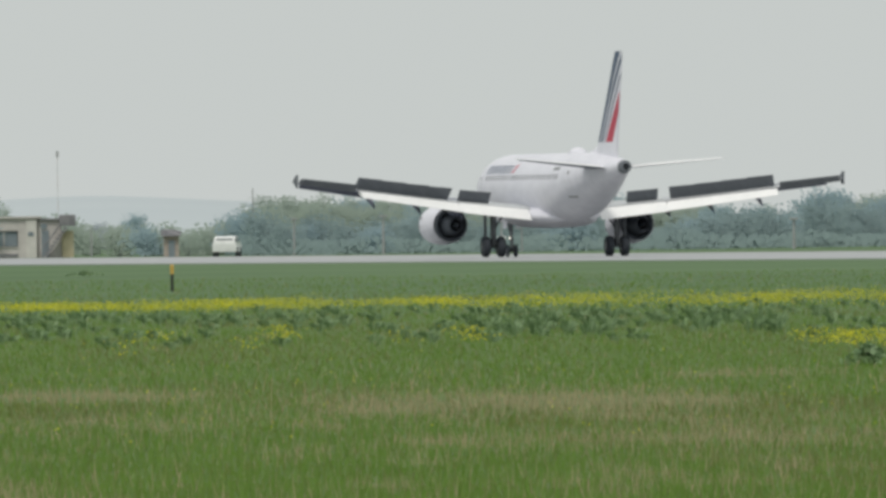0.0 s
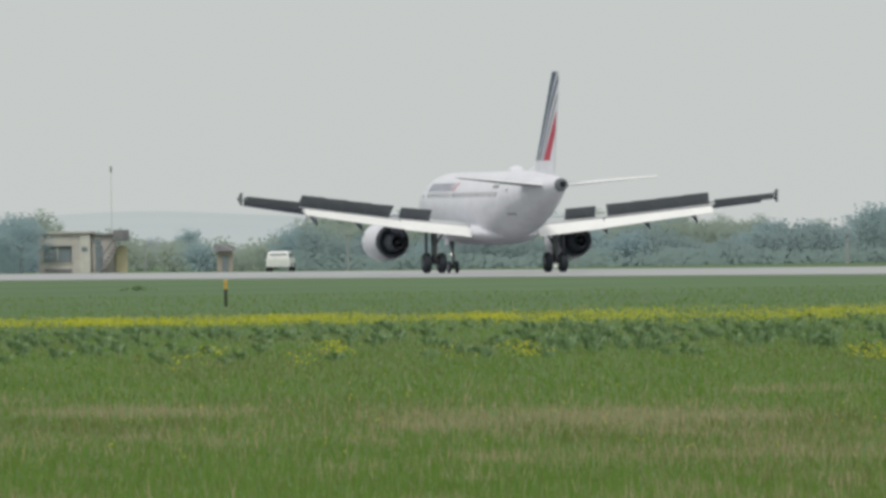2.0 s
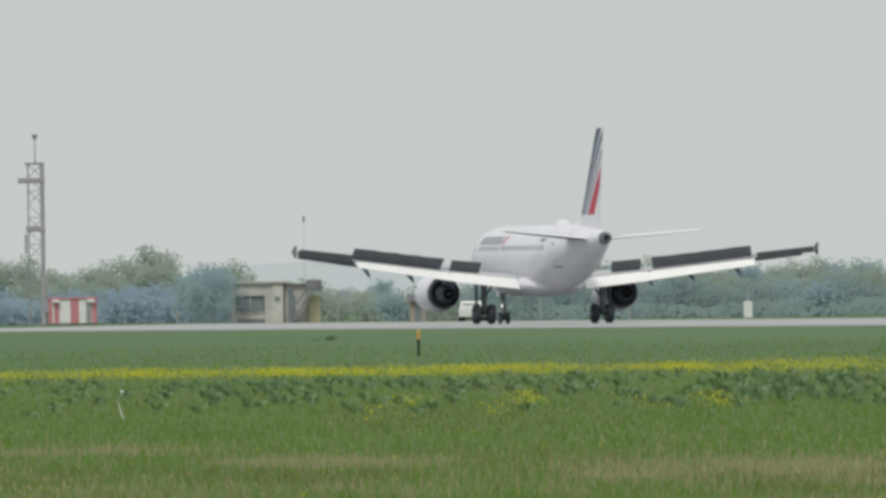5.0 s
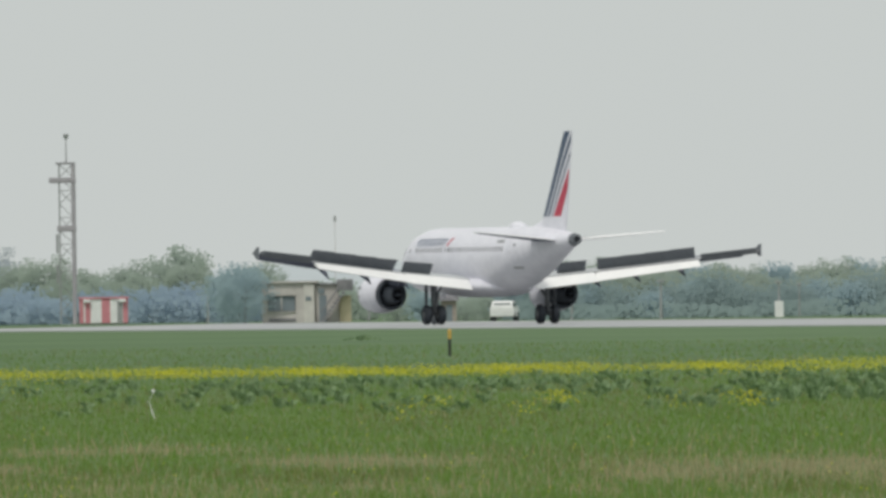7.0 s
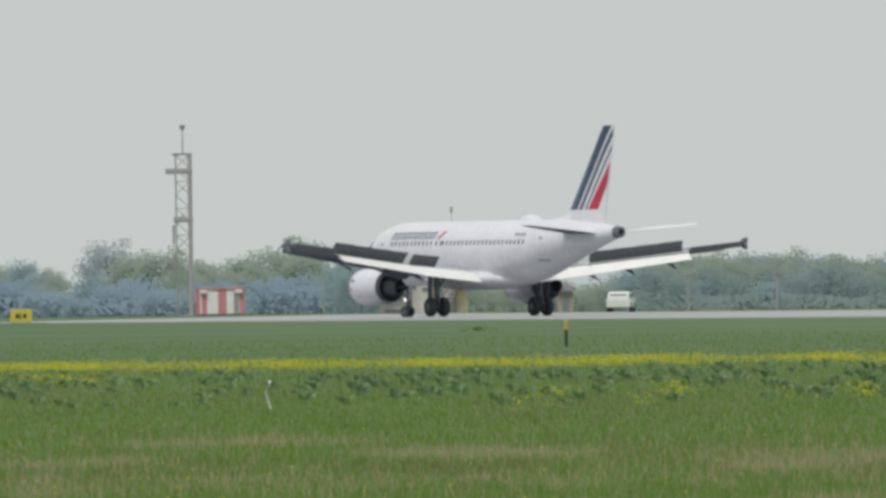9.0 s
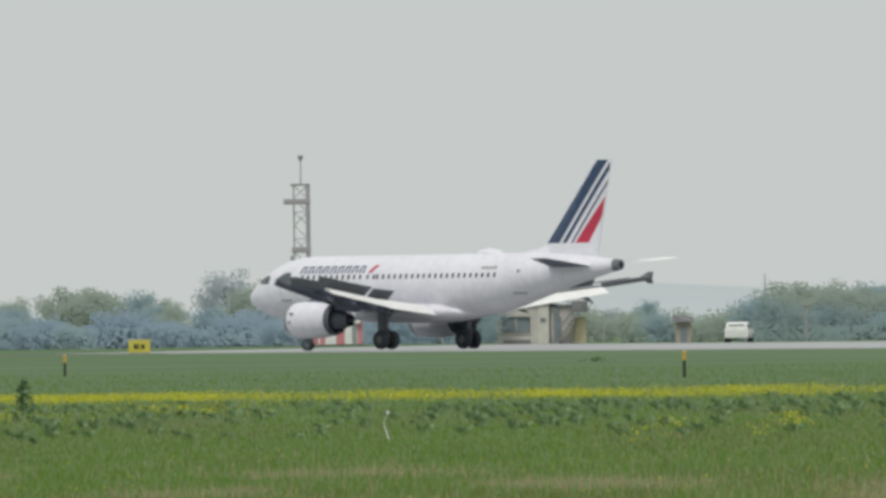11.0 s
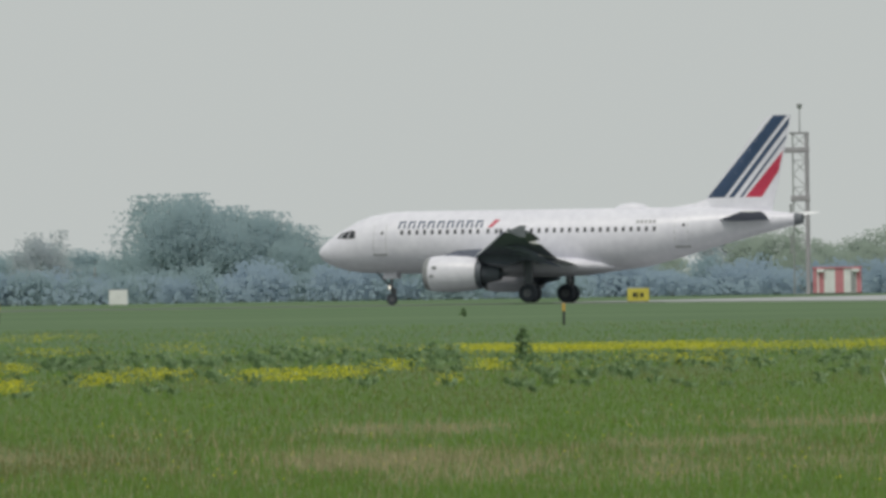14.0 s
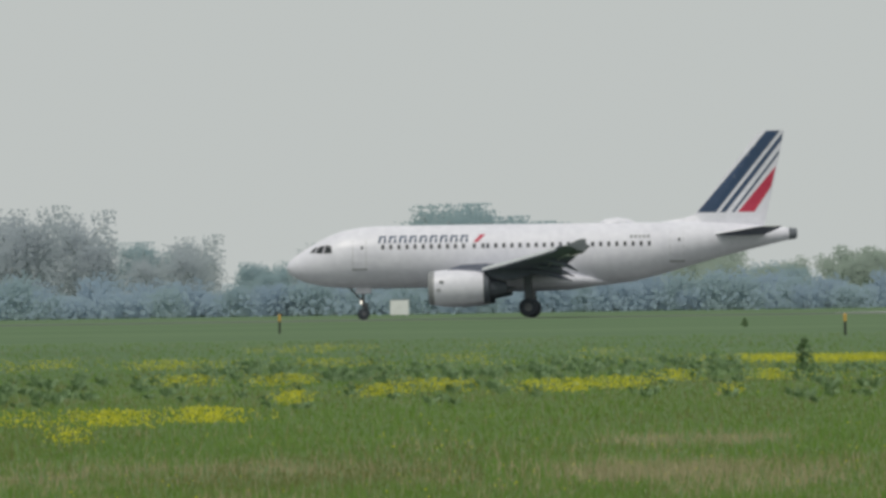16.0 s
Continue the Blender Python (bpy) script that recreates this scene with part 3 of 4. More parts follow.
LEAF_HEDGE = material("haze_tinted_hedge_leaf", (0.345, 0.445, 0.54), (0.38, 0.48, 0.565), 0.9, grain=0.35, stain=0.07, bump=0.0, island=0.05, per_object=0.2, spec=0.05, through_light=0.5)
LEAF_SHADY = material("haze_tinted_grey_green_leaf", (0.285, 0.37, 0.385), (0.325, 0.41, 0.41), 0.9, grain=0.35, stain=0.07, bump=0.0, island=0.05, per_object=0.2, spec=0.05, through_light=0.5)
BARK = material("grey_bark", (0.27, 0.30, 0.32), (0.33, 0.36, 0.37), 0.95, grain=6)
# the ridge's pale blue-grey is air haze put into its colour
HILL = material("haze_tinted_ridge", (0.43, 0.475, 0.50), (0.46, 0.505, 0.525), 1.0, grain=0.01, stain=0.002, bump=0.0, spec=0.0)
# stained walls, with some painted haze that greys and pales them
PLASTER = material("stained_plaster", (0.44, 0.415, 0.405), (0.62, 0.59, 0.57), 0.95, grain=1.6, stain=0.5, bump=0.02)
PLASTER_PALE = material("pale_plaster", (0.54, 0.525, 0.50), (0.68, 0.66, 0.63), 0.95, grain=1.6, stain=0.5, bump=0.02)
OCHRE = material("ochre_plaster", (0.50, 0.44, 0.30), (0.60, 0.53, 0.38), 0.95, grain=1.6, stain=0.5, bump=0.02)
ROOFING = material("grey_brown_roofing", (0.17, 0.17, 0.19), (0.27, 0.265, 0.28), 0.95, grain=2, stain=0.6)
BROWN_BRICK = material("weathered_brown_brick", (0.33, 0.28, 0.25), (0.45, 0.39, 0.35), 0.95, grain=3, stain=0.8)
# dark of the openings, lifted to blue-grey by painted haze
OPENING = material("dark_room", (0.17, 0.21, 0.24), (0.23, 0.27, 0.30), 0.9, grain=2)
STEEL = material("grey_galvanised_steel", (0.30, 0.31, 0.32), (0.42, 0.43, 0.44), 0.6, 0.3, bump=0.0)
# tower steel, greyed and lightened by haze put into the colour
TOWER_DARK = material("haze_paled_red_brown_steel", (0.35, 0.33, 0.37), (0.45, 0.43, 0.47), 0.7, grain=1, stain=0.3, bump=0.0)
WHITE = material("white_enamel", (0.74, 0.75, 0.75), (0.86, 0.87, 0.87), 0.55, grain=2, stain=0.5, bump=0.0)
FADED_RED = material("faded_red_enamel", (0.54, 0.20, 0.235), (0.64, 0.27, 0.31), 0.6, grain=2, stain=0.6, bump=0.0)
SIGN_YELLOW = material("yellow_sign_face", (0.56, 0.48, 0.07), (0.67, 0.58, 0.11), 0.5, grain=2, stain=1, bump=0.0)
POST_YELLOW = material("yellow_orange_paint", (0.50, 0.31, 0.06), (0.60, 0.39, 0.09), 0.6, bump=0.0)
# both mast colours are paled towards the sky by painted haze
MAST_RED = material("haze_paled_pink_enamel", (0.50, 0.44, 0.44), (0.60, 0.53, 0.53), 0.7, bump=0.0)
MAST_GREY = material("haze_paled_grey_enamel", (0.48, 0.49, 0.50), (0.58, 0.59, 0.60), 0.7, bump=0.0)
BLACK = material("black_paint", (0.015, 0.017, 0.016), (0.035, 0.04, 0.035), 0.7, bump=0.0)


# ---- ground, runway and taxiway ----
def sheet(name, left, right, z, mat, label, category, depth=0.3):
    """A flat slab between a left and a right edge line."""
    bm = bmesh.new()
    ring = [(x, y, z) for x, y in left] + [(x, y, z) for x, y in reversed(right)]
    n = len(ring)
    top = [bm.verts.new(p) for p in ring]
    low = [bm.verts.new((p[0], p[1], p[2] - depth)) for p in ring]
    m = len(left)
    for i in range(m - 1):
        for v in (top, low):
            bm.faces.new((v[i], v[i + 1], v[n - 2 - i], v[n - 1 - i]))
    for i in range(n):
        j = (i + 1) % n
        bm.faces.new((top[i], top[j], low[j], low[i]))
    ob = new(name, mesh_of(name, bm, mat))
    return tagged(ob, label, category, kind="structure")


sheet("ground", [(-2500, -400), (-2500, 4900)], [(2500, -400), (2500, 4900)], 0.0, GRASS_FAR, "green airfield grass that reaches the horizon", "ground", 2.0)
SLOPE = math.tan(radians(11.8))


def runway_x(y, off):
    return 45.28 - (y - 1298.7) * SLOPE + off / math.cos(radians(11.8))


sheet("runway", [(runway_x(y, -29), y) for y in (300, 1455)], [(runway_x(y, 29), y) for y in (300, 1600)], PAVED, CONCRETE, "pale sunlit concrete runway", "runway")
mid = []
for (t0, x0, y0, a0), (t1, x1, y1, a1) in zip(TAXI, TAXI[1:]):
    if t0 >= 7.0:
        mid.append((x0, y0, radians(a0)))
mid += [(TAXI[-1][1], TAXI[-1][2], radians(90)), (-400.0, 1437.0, radians(90))]
sheet("taxiway", [(x - 10 * math.cos(a), y - 10 * math.sin(a)) for x, y, a in mid], [(x + 10 * math.cos(a), y + 10 * math.sin(a)) for x, y, a in mid],
      PAVED - 0.006, ASPHALT, "grey asphalt taxiway that curves off the runway", "taxiway")

# a low ridge far away
bm = bmesh.new()
ridge = []
for i in range(121):
    x = -360 + i * 6
    h = 4.6 + 1.6 * math.sin(i * 0.11 + 0.4) + 0.8 * math.sin(i * 0.31) + 1.4 * noise.noise((i * 0.14, 0.3, 0)) + 3.2 * math.exp(-((x - 75) / 42) ** 2)
    ridge.append([(x, 4300, -0.5), (x, 4420, h * 0.6), (x, 4560, h), (x, 4640, -0.5)])
bm.free()
tagged(new("backdrop", mesh_of("backdrop", loft(ridge, cap=True), HILL, 80)), "pale blue-grey ridge of low hills in the distance, haze in its colour", "hills", kind="structure")


# ---- trees ----
def leaf_mesh(name, pts, sizes, mat, rng, to_light=0.0):
    """Small leaf clumps: one bent quad (two triangles) a point."""
    n = len(pts)
    up = rng.normal(size=(n, 3))
    up /= np.linalg.norm(up, axis=1)[:, None]
    # leaves spread their faces to the bright southern sky
    up = up * (1 - to_light) + np.array((0, -0.86, 0.51)) * to_light
    up /= np.linalg.norm(up, axis=1)[:, None]
    d = np.cross(up, rng.normal(size=(n, 3)))
    d /= np.linalg.norm(d, axis=1)[:, None]
    e = np.cross(up, d)
    s = np.asarray(sizes)[:, None]
    v = np.stack([pts - d * s * 0.5, pts + e * s * 0.36, pts + d * s * 0.5, pts - e * s * 0.30], 1).reshape(-1, 3)
    me = fast_mesh(name, v, 4, mat)
    return me


def fast_mesh(name, v, per, mat):
    me = bpy.data.meshes.new(name)
    n = len(v) // per
    me.vertices.add(len(v))
    me.vertices.foreach_set("co", np.ascontiguousarray(v, dtype=np.float32).ravel())
    me.loops.add(len(v))
    me.loops.foreach_set("vertex_index", np.arange(len(v), dtype=np.int32))
    me.polygons.add(n)
    me.polygons.foreach_set("loop_start", np.arange(0, len(v), per, dtype=np.int32))
    me.update(calc_edges=True)
    me.validate()
    me.materials.append(mat)
    return me


def tree(name, label, mat, seed, height=6.0, spread=0.42, bare=0.0, slim=1.0, fine=0.8):
    """A tapered trunk with limbs and a crown of leaf clumps; 6 m high before it is sized."""
    rng = np.random.default_rng(seed)
    t = thing(name, label, "tree", group="trees beyond the runway")
    bm = bmesh.new()
    z0 = height * 0.12
    add_rod(bm, (0, 0, -0.1), (0.05, 0, height * 0.45), 0.16, 0.10, 8)
    add_rod(bm, (0.05, 0, height * 0.45), (0, 0.05, height * 0.85), 0.10, 0.03, 6)
    ends = []
    for i in range(11):
        a = i * 2.4 + rng.uniform(-0.4, 0.4)
        zs = height * rng.uniform(0.18, 0.6)
        r = height * spread * rng.uniform(0.5, 0.95) * slim
        e = (r * math.cos(a), r * math.sin(a), min(height * 0.95, zs + height * rng.uniform(0.15, 0.4)))
        add_rod(bm, (0, 0, zs), e, 0.06, 0.015, 5)
        ends.append(e)
    part("trunk", bm, BARK, t, "grey trunk with limbs")
    centres, radii = [], []
    for i in range(34):
        f = rng.uniform(0.0, 1.0)
        z = z0 + (height * 0.84 - z0) * f
        wide = height * spread * slim * 1.05 * math.sin(math.pi * (0.14 + 0.84 * f)) ** 0.6
        a, r = rng.uniform(0, 2 * math.pi), wide * math.sqrt(rng.uniform(0, 1))
        centres.append((r * math.cos(a), r * math.sin(a), z))
        radii.append(height * rng.uniform(0.06, 0.13))
    centres += ends
    radii += [height * 0.07] * len(ends)
    pts, sizes = [], []
    for c, r in zip(centres, radii):
        n = int((40 if rng.uniform() > bare else 14) / fine ** 2)
        g = np.clip(rng.normal(size=(n, 3)), -1.5, 1.5) * r * 1.1
        p = g + np.array(c)
        pts.append(p)
        sizes += list(rng.uniform(0.2, 0.44, n) * fine)
    pts = np.concatenate(pts)
    pts[:, 2] = np.abs(pts[:, 2] - 0.1) + 0.1
    crown = new("crown", leaf_mesh("crown", pts, sizes, mat, rng, 0.9))
    crown.parent = t
    crown["label"] = "crown of young leaves"
    return t


KINDS = [tree("tree", "young green tree in spring leaf, haze painted into its colour", LEAF_SPRING, 1),
         tree("tree", "round green tree in spring leaf, haze painted into its colour", LEAF_SPRING, 2, spread=0.5),
         tree("tree", "dense blue-green tree, haze painted into its colour", LEAF_DARK, 3, spread=0.48),
         tree("tree", "slim blue-green tree, haze painted into its colour", LEAF_DARK, 4, slim=0.8),
         tree("tree", "grey half-bare tree, haze painted into its colour", LEAF_GREY, 5, bare=0.15, fine=0.6),
         tree("tree", "tall grey tree with thin crown, haze painted into its colour", LEAF_GREY, 6, bare=0.15, slim=0.8, fine=0.6),
         tree("tree", "tall dense blue-green tree, haze painted into its colour", LEAF_DARK, 7, spread=0.44, fine=0.55)]
USED = set()
tree_rng = random.Random(11)
# stretches of the tree line: from x, to x, distance, height, kinds of tree
BELTS = [(78, 98, 1700, 4.1, (2, 2, 0)), (73.3, 78, 1700, 2.9, (2, 0)), (67.8, 75.5, 1760, 3.3, (0, 2)), (55, 67.8, 1760, 3.9, (0, 1, 2)),
         (36, 55.5, 1750, 4.2, (2, 1, 0)), (33.8, 36, 1750, 2.9, (2,)), (28.6, 32.3, 1760, 1.7, (0, 2)), (35.0, 36.4, 2300, 3.9, (2,)),
         (26.7, 31.9, 2150, 2.5, (0, 4)), (11.4, 16.6, 1760, 4.5, (2, 0)), (10.9, 13.6, 1645, 4.2, (2,)), (8.2, 12.6, 2200, 7.3, (1, 0)), (3.5, 7.8, 2200, 5.8, (0, 1)),
         (-4.9, 3.3, 2100, 5.4, (1, 0)), (-12.3, -5.1, 2200, 6.6, (0, 4)), (-18.5, -12, 2100, 4.9, (1, 2))]
BELTS += [(-26.7, -18.5, 2100, 5.8, (0, 1)), (-33.8, -26.7, 2100, 4.1, (2, 0)), (-42, -33.8, 2100, 6.0, (1, 4)), (-48.5, -42, 2100, 5.4, (0, 3)),
          (-59.2, -56.6, 1950, 8.6, (6,)), (-57.4, -52.9, 1950, 9.6, (6,)), (-53.4, -49.9, 1950, 8.8, (6,)), (-50.2, -47.0, 1950, 8.2, (6,)), (-47.4, -44.6, 1950, 6.6, (6,)), (-73.1, -64, 2100, 4.6, (2, 3)), (-71.0, -69.8, 2000, 6.8, (4,)),
          (-86.5, -74, 2200, 5.4, (2, 3)), (-89.8, -85.2, 2100, 7.2, (4, 2)), (-94.8, -88.5, 2100, 6.4, (4, 6)), (-101.5, -93.2, 2100, 9.3, (5, 4, 4)), (-108, -99.5, 2100, 9.9, (4, 4, 5)),
          (-122, -106.7, 2100, 9.9, (4, 5))]
for x0, x1, y, h, kinds in BELTS:
    step = h * 0.42
    inset = min(0.25 * h, 0.3 * (x1 - x0))
    x0, x1 = x0 + inset, x1 - inset
    n = max(1, round((x1 - x0) / step))
    for i in range(n):
        for row in ((0, 1) if x1 - x0 > 1 else (0,)):
            k = kinds[tree_rng.randrange(len(kinds))]
            x = x0 + (i + 0.5 + tree_rng.uniform(-0.3, 0.3) + 0.5 * row) * (x1 - x0) / n
            s = h / 6 * (tree_rng.uniform(0.88, 1.1) if row == 0 else tree_rng.uniform(0.7, 0.92))
            m = Matrix.Translation((x, y + row * -22 + tree_rng.uniform(-8, 8), 0)) @ pose(0, 0, 0, 0, 0, tree_rng.uniform(-25, 25))
            m = m @ Matrix.Diagonal((s * tree_rng.uniform(0.85, 1.2), s, s, 1))
            ob = KINDS[k] if k not in USED else copy_thing(KINDS[k], Matrix())
            USED.add(k)
            ob.matrix_basis = m
for k, ob in enumerate(KINDS):
    if k not in USED:
        ob.matrix_basis = pose(-130, 2150, 0)


def bush(name, label, mat, seed):
    """A low shrub of leaf clumps on short stems, 2.4 m high before it is sized."""
    rng = np.random.default_rng(seed)
    t = thing(name, label, "bush", group="bushes beyond the runway")
    bm = bmesh.new()
    for i in range(5):
        a = i * 1.26
        add_rod(bm, (0.1 * math.cos(a), 0.1 * math.sin(a), -0.05), (0.6 * math.cos(a), 0.6 * math.sin(a), rng.uniform(1.0, 1.9)), 0.05, 0.015, 5)
    part("stem", bm, BARK, t, "grey stems")
    pts, sizes = [], []
    for i in range(20):
        a, r = rng.uniform(0, 2 * math.pi), 1.35 * math.sqrt(rng.uniform(0, 1))
        z = rng.uniform(0.15, 1.0) * 2.2 * (1 - 0.30 * (r / 1.35) ** 2)
        pts.append(np.clip(rng.normal(size=(48, 3)), -1.6, 1.6) * rng.uniform(0.35, 0.5) + np.array((r * math.cos(a), r * math.sin(a), z)))
        sizes += list(rng.uniform(0.14, 0.3, 48))
    pts = np.concatenate(pts)
    pts[:, 2] = np.abs(pts[:, 2] - 0.05) + 0.05
    f = new("foliage", leaf_mesh("foliage", pts, sizes, mat, rng, 0.9))
    f.parent = t
    f["label"] = "dense young leaves"
    return t


SHRUBS = [bush("bush", "dense blue-green bush, haze painted into its colour", LEAF_HEDGE, 61), bush("bush", "round blue-green bush, haze painted into its colour", LEAF_DARK, 62),
          bush("bush", "low green bush in spring leaf, haze painted into its colour", LEAF_SPRING, 63),
          bush("bush", "dense grey-green bush, haze painted into its colour", LEAF_SHADY, 64)]
shrub_rng = random.Random(5)
first = {0, 1, 2, 3}
x = -128.0
while x < 108:
    y = 1722 if x < 24 else max(1298.7 + (79.28 - x) / SLOPE + 70, 1580)
    k = 2 if 18 < x < 31.5 and shrub_rng.random() < 0.8 else shrub_rng.choice((3, 3, 3, 1) if x > 31 else (0, 0, 0, 1, 1))
    ob = SHRUBS[k] if k in first else copy_thing(SHRUBS[k], Matrix())
    first.discard(k)
    s = shrub_rng.uniform(0.7, 1.25)
    ob.matrix_basis = Matrix.Translation((x, y + shrub_rng.uniform(-9, 9), 0)) @ pose(0, 0, 0, 0, 0, shrub_rng.uniform(-25, 25)) @ Matrix.Diagonal((s, s, s * shrub_rng.uniform(0.85, 1.2), 1))
    x += shrub_rng.uniform(0.9, 1.9)


def scatter(name, n, seed, xs, ys, zs, size, mat, label):
    rng = np.random.default_rng(seed)
    f = rng.uniform(0, 1, n)
    x = xs[0] + (xs[1] - xs[0]) * f
    y = ys(x) + rng.normal(size=n) * 12
    top = zs(x)
    z = top * rng.uniform(0, 1, n) ** 0.8
    me = leaf_mesh(name, np.stack([x, y, z], 1), rng.uniform(*size, n), mat, rng, 0.9)
    return tagged(new(name, me), label, "hedge", kind="stuff")


def beyond(x):
    return np.minimum(1298.7 + (45.28 + 34 - x) / SLOPE + 20, 1690 + 0 * x)


def lumpy(base, amp, seed):
    def f(x):
        return base + amp * (np.sin(x * 0.61 + seed) * 0.5 + np.sin(x * 1.37 + 2 * seed) * 0.35 + np.sin(x * 0.23) * 0.4)
    return f


scatter("hedge", 22000, 21, (31.5, 110), lambda x: np.maximum(beyond(x) + 60, 1585), lumpy(1.1, 0.35, 1.0), (0.2, 0.42), LEAF_SHADY, "dark grey-green hedge beyond the runway, haze painted into its colour")
scatter("hedge", 24000, 22, (-130, 14), lambda x: 1735 + 0 * x, lumpy(1.7, 0.5, 2.2), (0.22, 0.46), LEAF_HEDGE, "dark blue-green scrub beyond the taxiway, haze painted into its colour")


# ---- buildings and fixtures ----
def ruined_building():
    """A small plastered building with a window, a doorway and an outside stair; x from 0 to 6.95, its front at y 0."""
    b = thing("airfield_building", "small derelict building with stained tan plaster and an outside stair", "building", pose(14.05, 1622, 0))
    top = 2.95
    bm = bmesh.new()
    for lo, hi in (((0, 0, 0), (0.35, 0.25, top)), ((0.35, 0, 0), (2.45, 0.25, 0.85)), ((0.35, 0, 2.05), (2.45, 0.25, top)), ((2.45, 0, 0), (3.05, 0.25, top)),
                   ((0, 0.25, 0), (0.25, 4.5, top)), ((3.9, 0.25, 0), (4.1, 4.5, top)), ((0.25, 4.3, 0), (3.9, 4.5, top))):
        add_box(bm, lo, hi)
    part("wall", bm, PLASTER, b, "stained tan plaster wall")
    part("wall", box((3.05, -0.08, 0), (3.85, 0.2, 2.9), 0.02), PLASTER_PALE, b, "pale plaster pier")
    part("wall", box((4.1, 0.1, 0), (5.7, 4.4, 2.8), 0.02), PLASTER, b, "tan rear wall")
    part("wall", box((5.72, -0.1, 0), (6.6, 3.9, 2.0), 0.03), OCHRE, b, "ochre plastered annexe")
    w = part("window", box((0.4, 0.16, 0.9), (2.4, 0.2, 2.0)), OPENING, b, "dark broken window")
    part("window_frame", box((1.36, 0.1, 0.86), (1.44, 0.2, 2.04)), PLASTER, w)
    part("window_sill", box((0.3, -0.08, 0.78), (2.5, 0.06, 0.85), 0.01), PLASTER_PALE, w)
    part("plinth", box((0.45, -0.07, 0.12), (2.45, -0.003, 0.34), 0.01), ROOFING, b, "dark plinth")
    part("doorway", box((4.2, 0.04, 0.0), (4.75, 0.097, 2.05)), OPENING, b, "dark doorway")
    part("hatch", box((4.15, 0.02, 2.15), (4.6, 0.094, 2.55)), OPENING, b, "dark square opening")
    part("hatch", box((3.2, -0.12, 1.65), (3.6, -0.083, 1.95)), OPENING, b, "dark square opening")
    bm = bmesh.new()
    for i in range(9):
        add_box(bm, (4.3 + i * 0.19, -0.85, 0.26 * i), (4.62 + i * 0.19, -0.1, 0.26 * i + 0.2))
    st = part("stair", bm, ROOFING, b, "dark outside stair")
    part("stair_rail", rod((4.3, -0.85, 0.75), (6.0, -0.85, 3.0), 0.05), ROOFING, st)
    part("roof", box((-0.12, -0.2, top), (4.2, 4.6, top + 0.17), 0.03), PLASTER, b, "flat tan roof slab")
    bm = box((4.1, -0.1, 2.8), (5.8, 4.4, 2.95), 0.03)
    part("roof", bm, ROOFING, b, "flat grey roof")
    part("roof_hut", box((5.55, -0.9, 2.35), (6.75, 1.5, 3.2), 0.06), ROOFING, b, "dark grey roof hut")
    return b


ruined_building()


def brick_hut():
    h = thing("brick_hut", "small brown brick hut with a dark overhanging roof", "hut", pose(27.1, 1575, 0))
    bm = box((-0.55, -0.5, 0), (0.55, 0.6, 1.55), 0.02)
    part("wall", bm, BROWN_BRICK, h, "brown brick wall")
    part("door", box((-0.2, -0.55, 0), (0.25, -0.503, 1.2), 0.01), OPENING, h, "dark door")
    part("roof", loft([[(-0.72, -0.8, 1.5), (0.72, -0.8, 1.5), (0.68, -0.7, 1.85), (0.1, -0.4, 2.0), (-0.7, -0.6, 2.0)], [(-0.72, 0.9, 1.5), (0.72, 0.9, 1.5), (0.75, 0.8, 1.85), (0.1, 0.6, 2.0), (-0.75, 0.7, 1.95)]]), ROOFING, h, "dark roof")
    return h


brick_hut()


# the sky's reflection is painted into the glass as a lighter grey
GLASS_PALE = material("sky_reflection_glass", (0.22, 0.24, 0.26), (0.3, 0.32, 0.34), 0.1, bump=0.0)


def car():
    v = thing("parked_car", "small white estate car parked beyond the runway", "car", pose(30.6, 1548, 0, 0, 0, 84))
    prof = ((-2.1, 0.35), (-2.15, 0.9), (-2.05, 1.15), (-1.7, 1.42), (0.5, 1.45), (0.95, 1.25), (1.4, 0.98), (2.1, 0.86), (2.2, 0.6), (2.15, 0.33))
    part("body", loft([[(x, w * (1 if z < 1.0 else 0.84), z) for x, z in prof] for w in (-0.85, 0.85)]), WHITE, v, "white car body", 30)
    for s in (-1, 1):
        part("side_window", box((-1.5, s * 0.80, 1.02), (0.8, s * 0.73, 1.32), 0.01), GLASS_PALE, v, "dark side window")
        for x in (-1.3, 1.35):
            wh = bmesh.new()
            add_rod(wh, (x, s * 0.72, 0.32), (x, s * 0.9, 0.32), 0.32, sides=20)
            part("wheel", wh, RUBBER, v, "black tyre")
    part("rear_window", box((-2.05, -0.6, 1.05), (-1.9, 0.6, 1.3), 0.01), GLASS_PALE, v, "dark rear window")
    part("windscreen", loft([[(0.9, -0.66, 1.27), (0.9, 0.66, 1.27), (1.38, 0.75, 1.0), (1.38, -0.75, 1.0)], [(0.95, -0.66, 1.29), (0.95, 0.66, 1.29), (1.43, 0.75, 1.02), (1.43, -0.75, 1.02)]]), GLASS_PALE, v, "dark windscreen")
    return v


car()


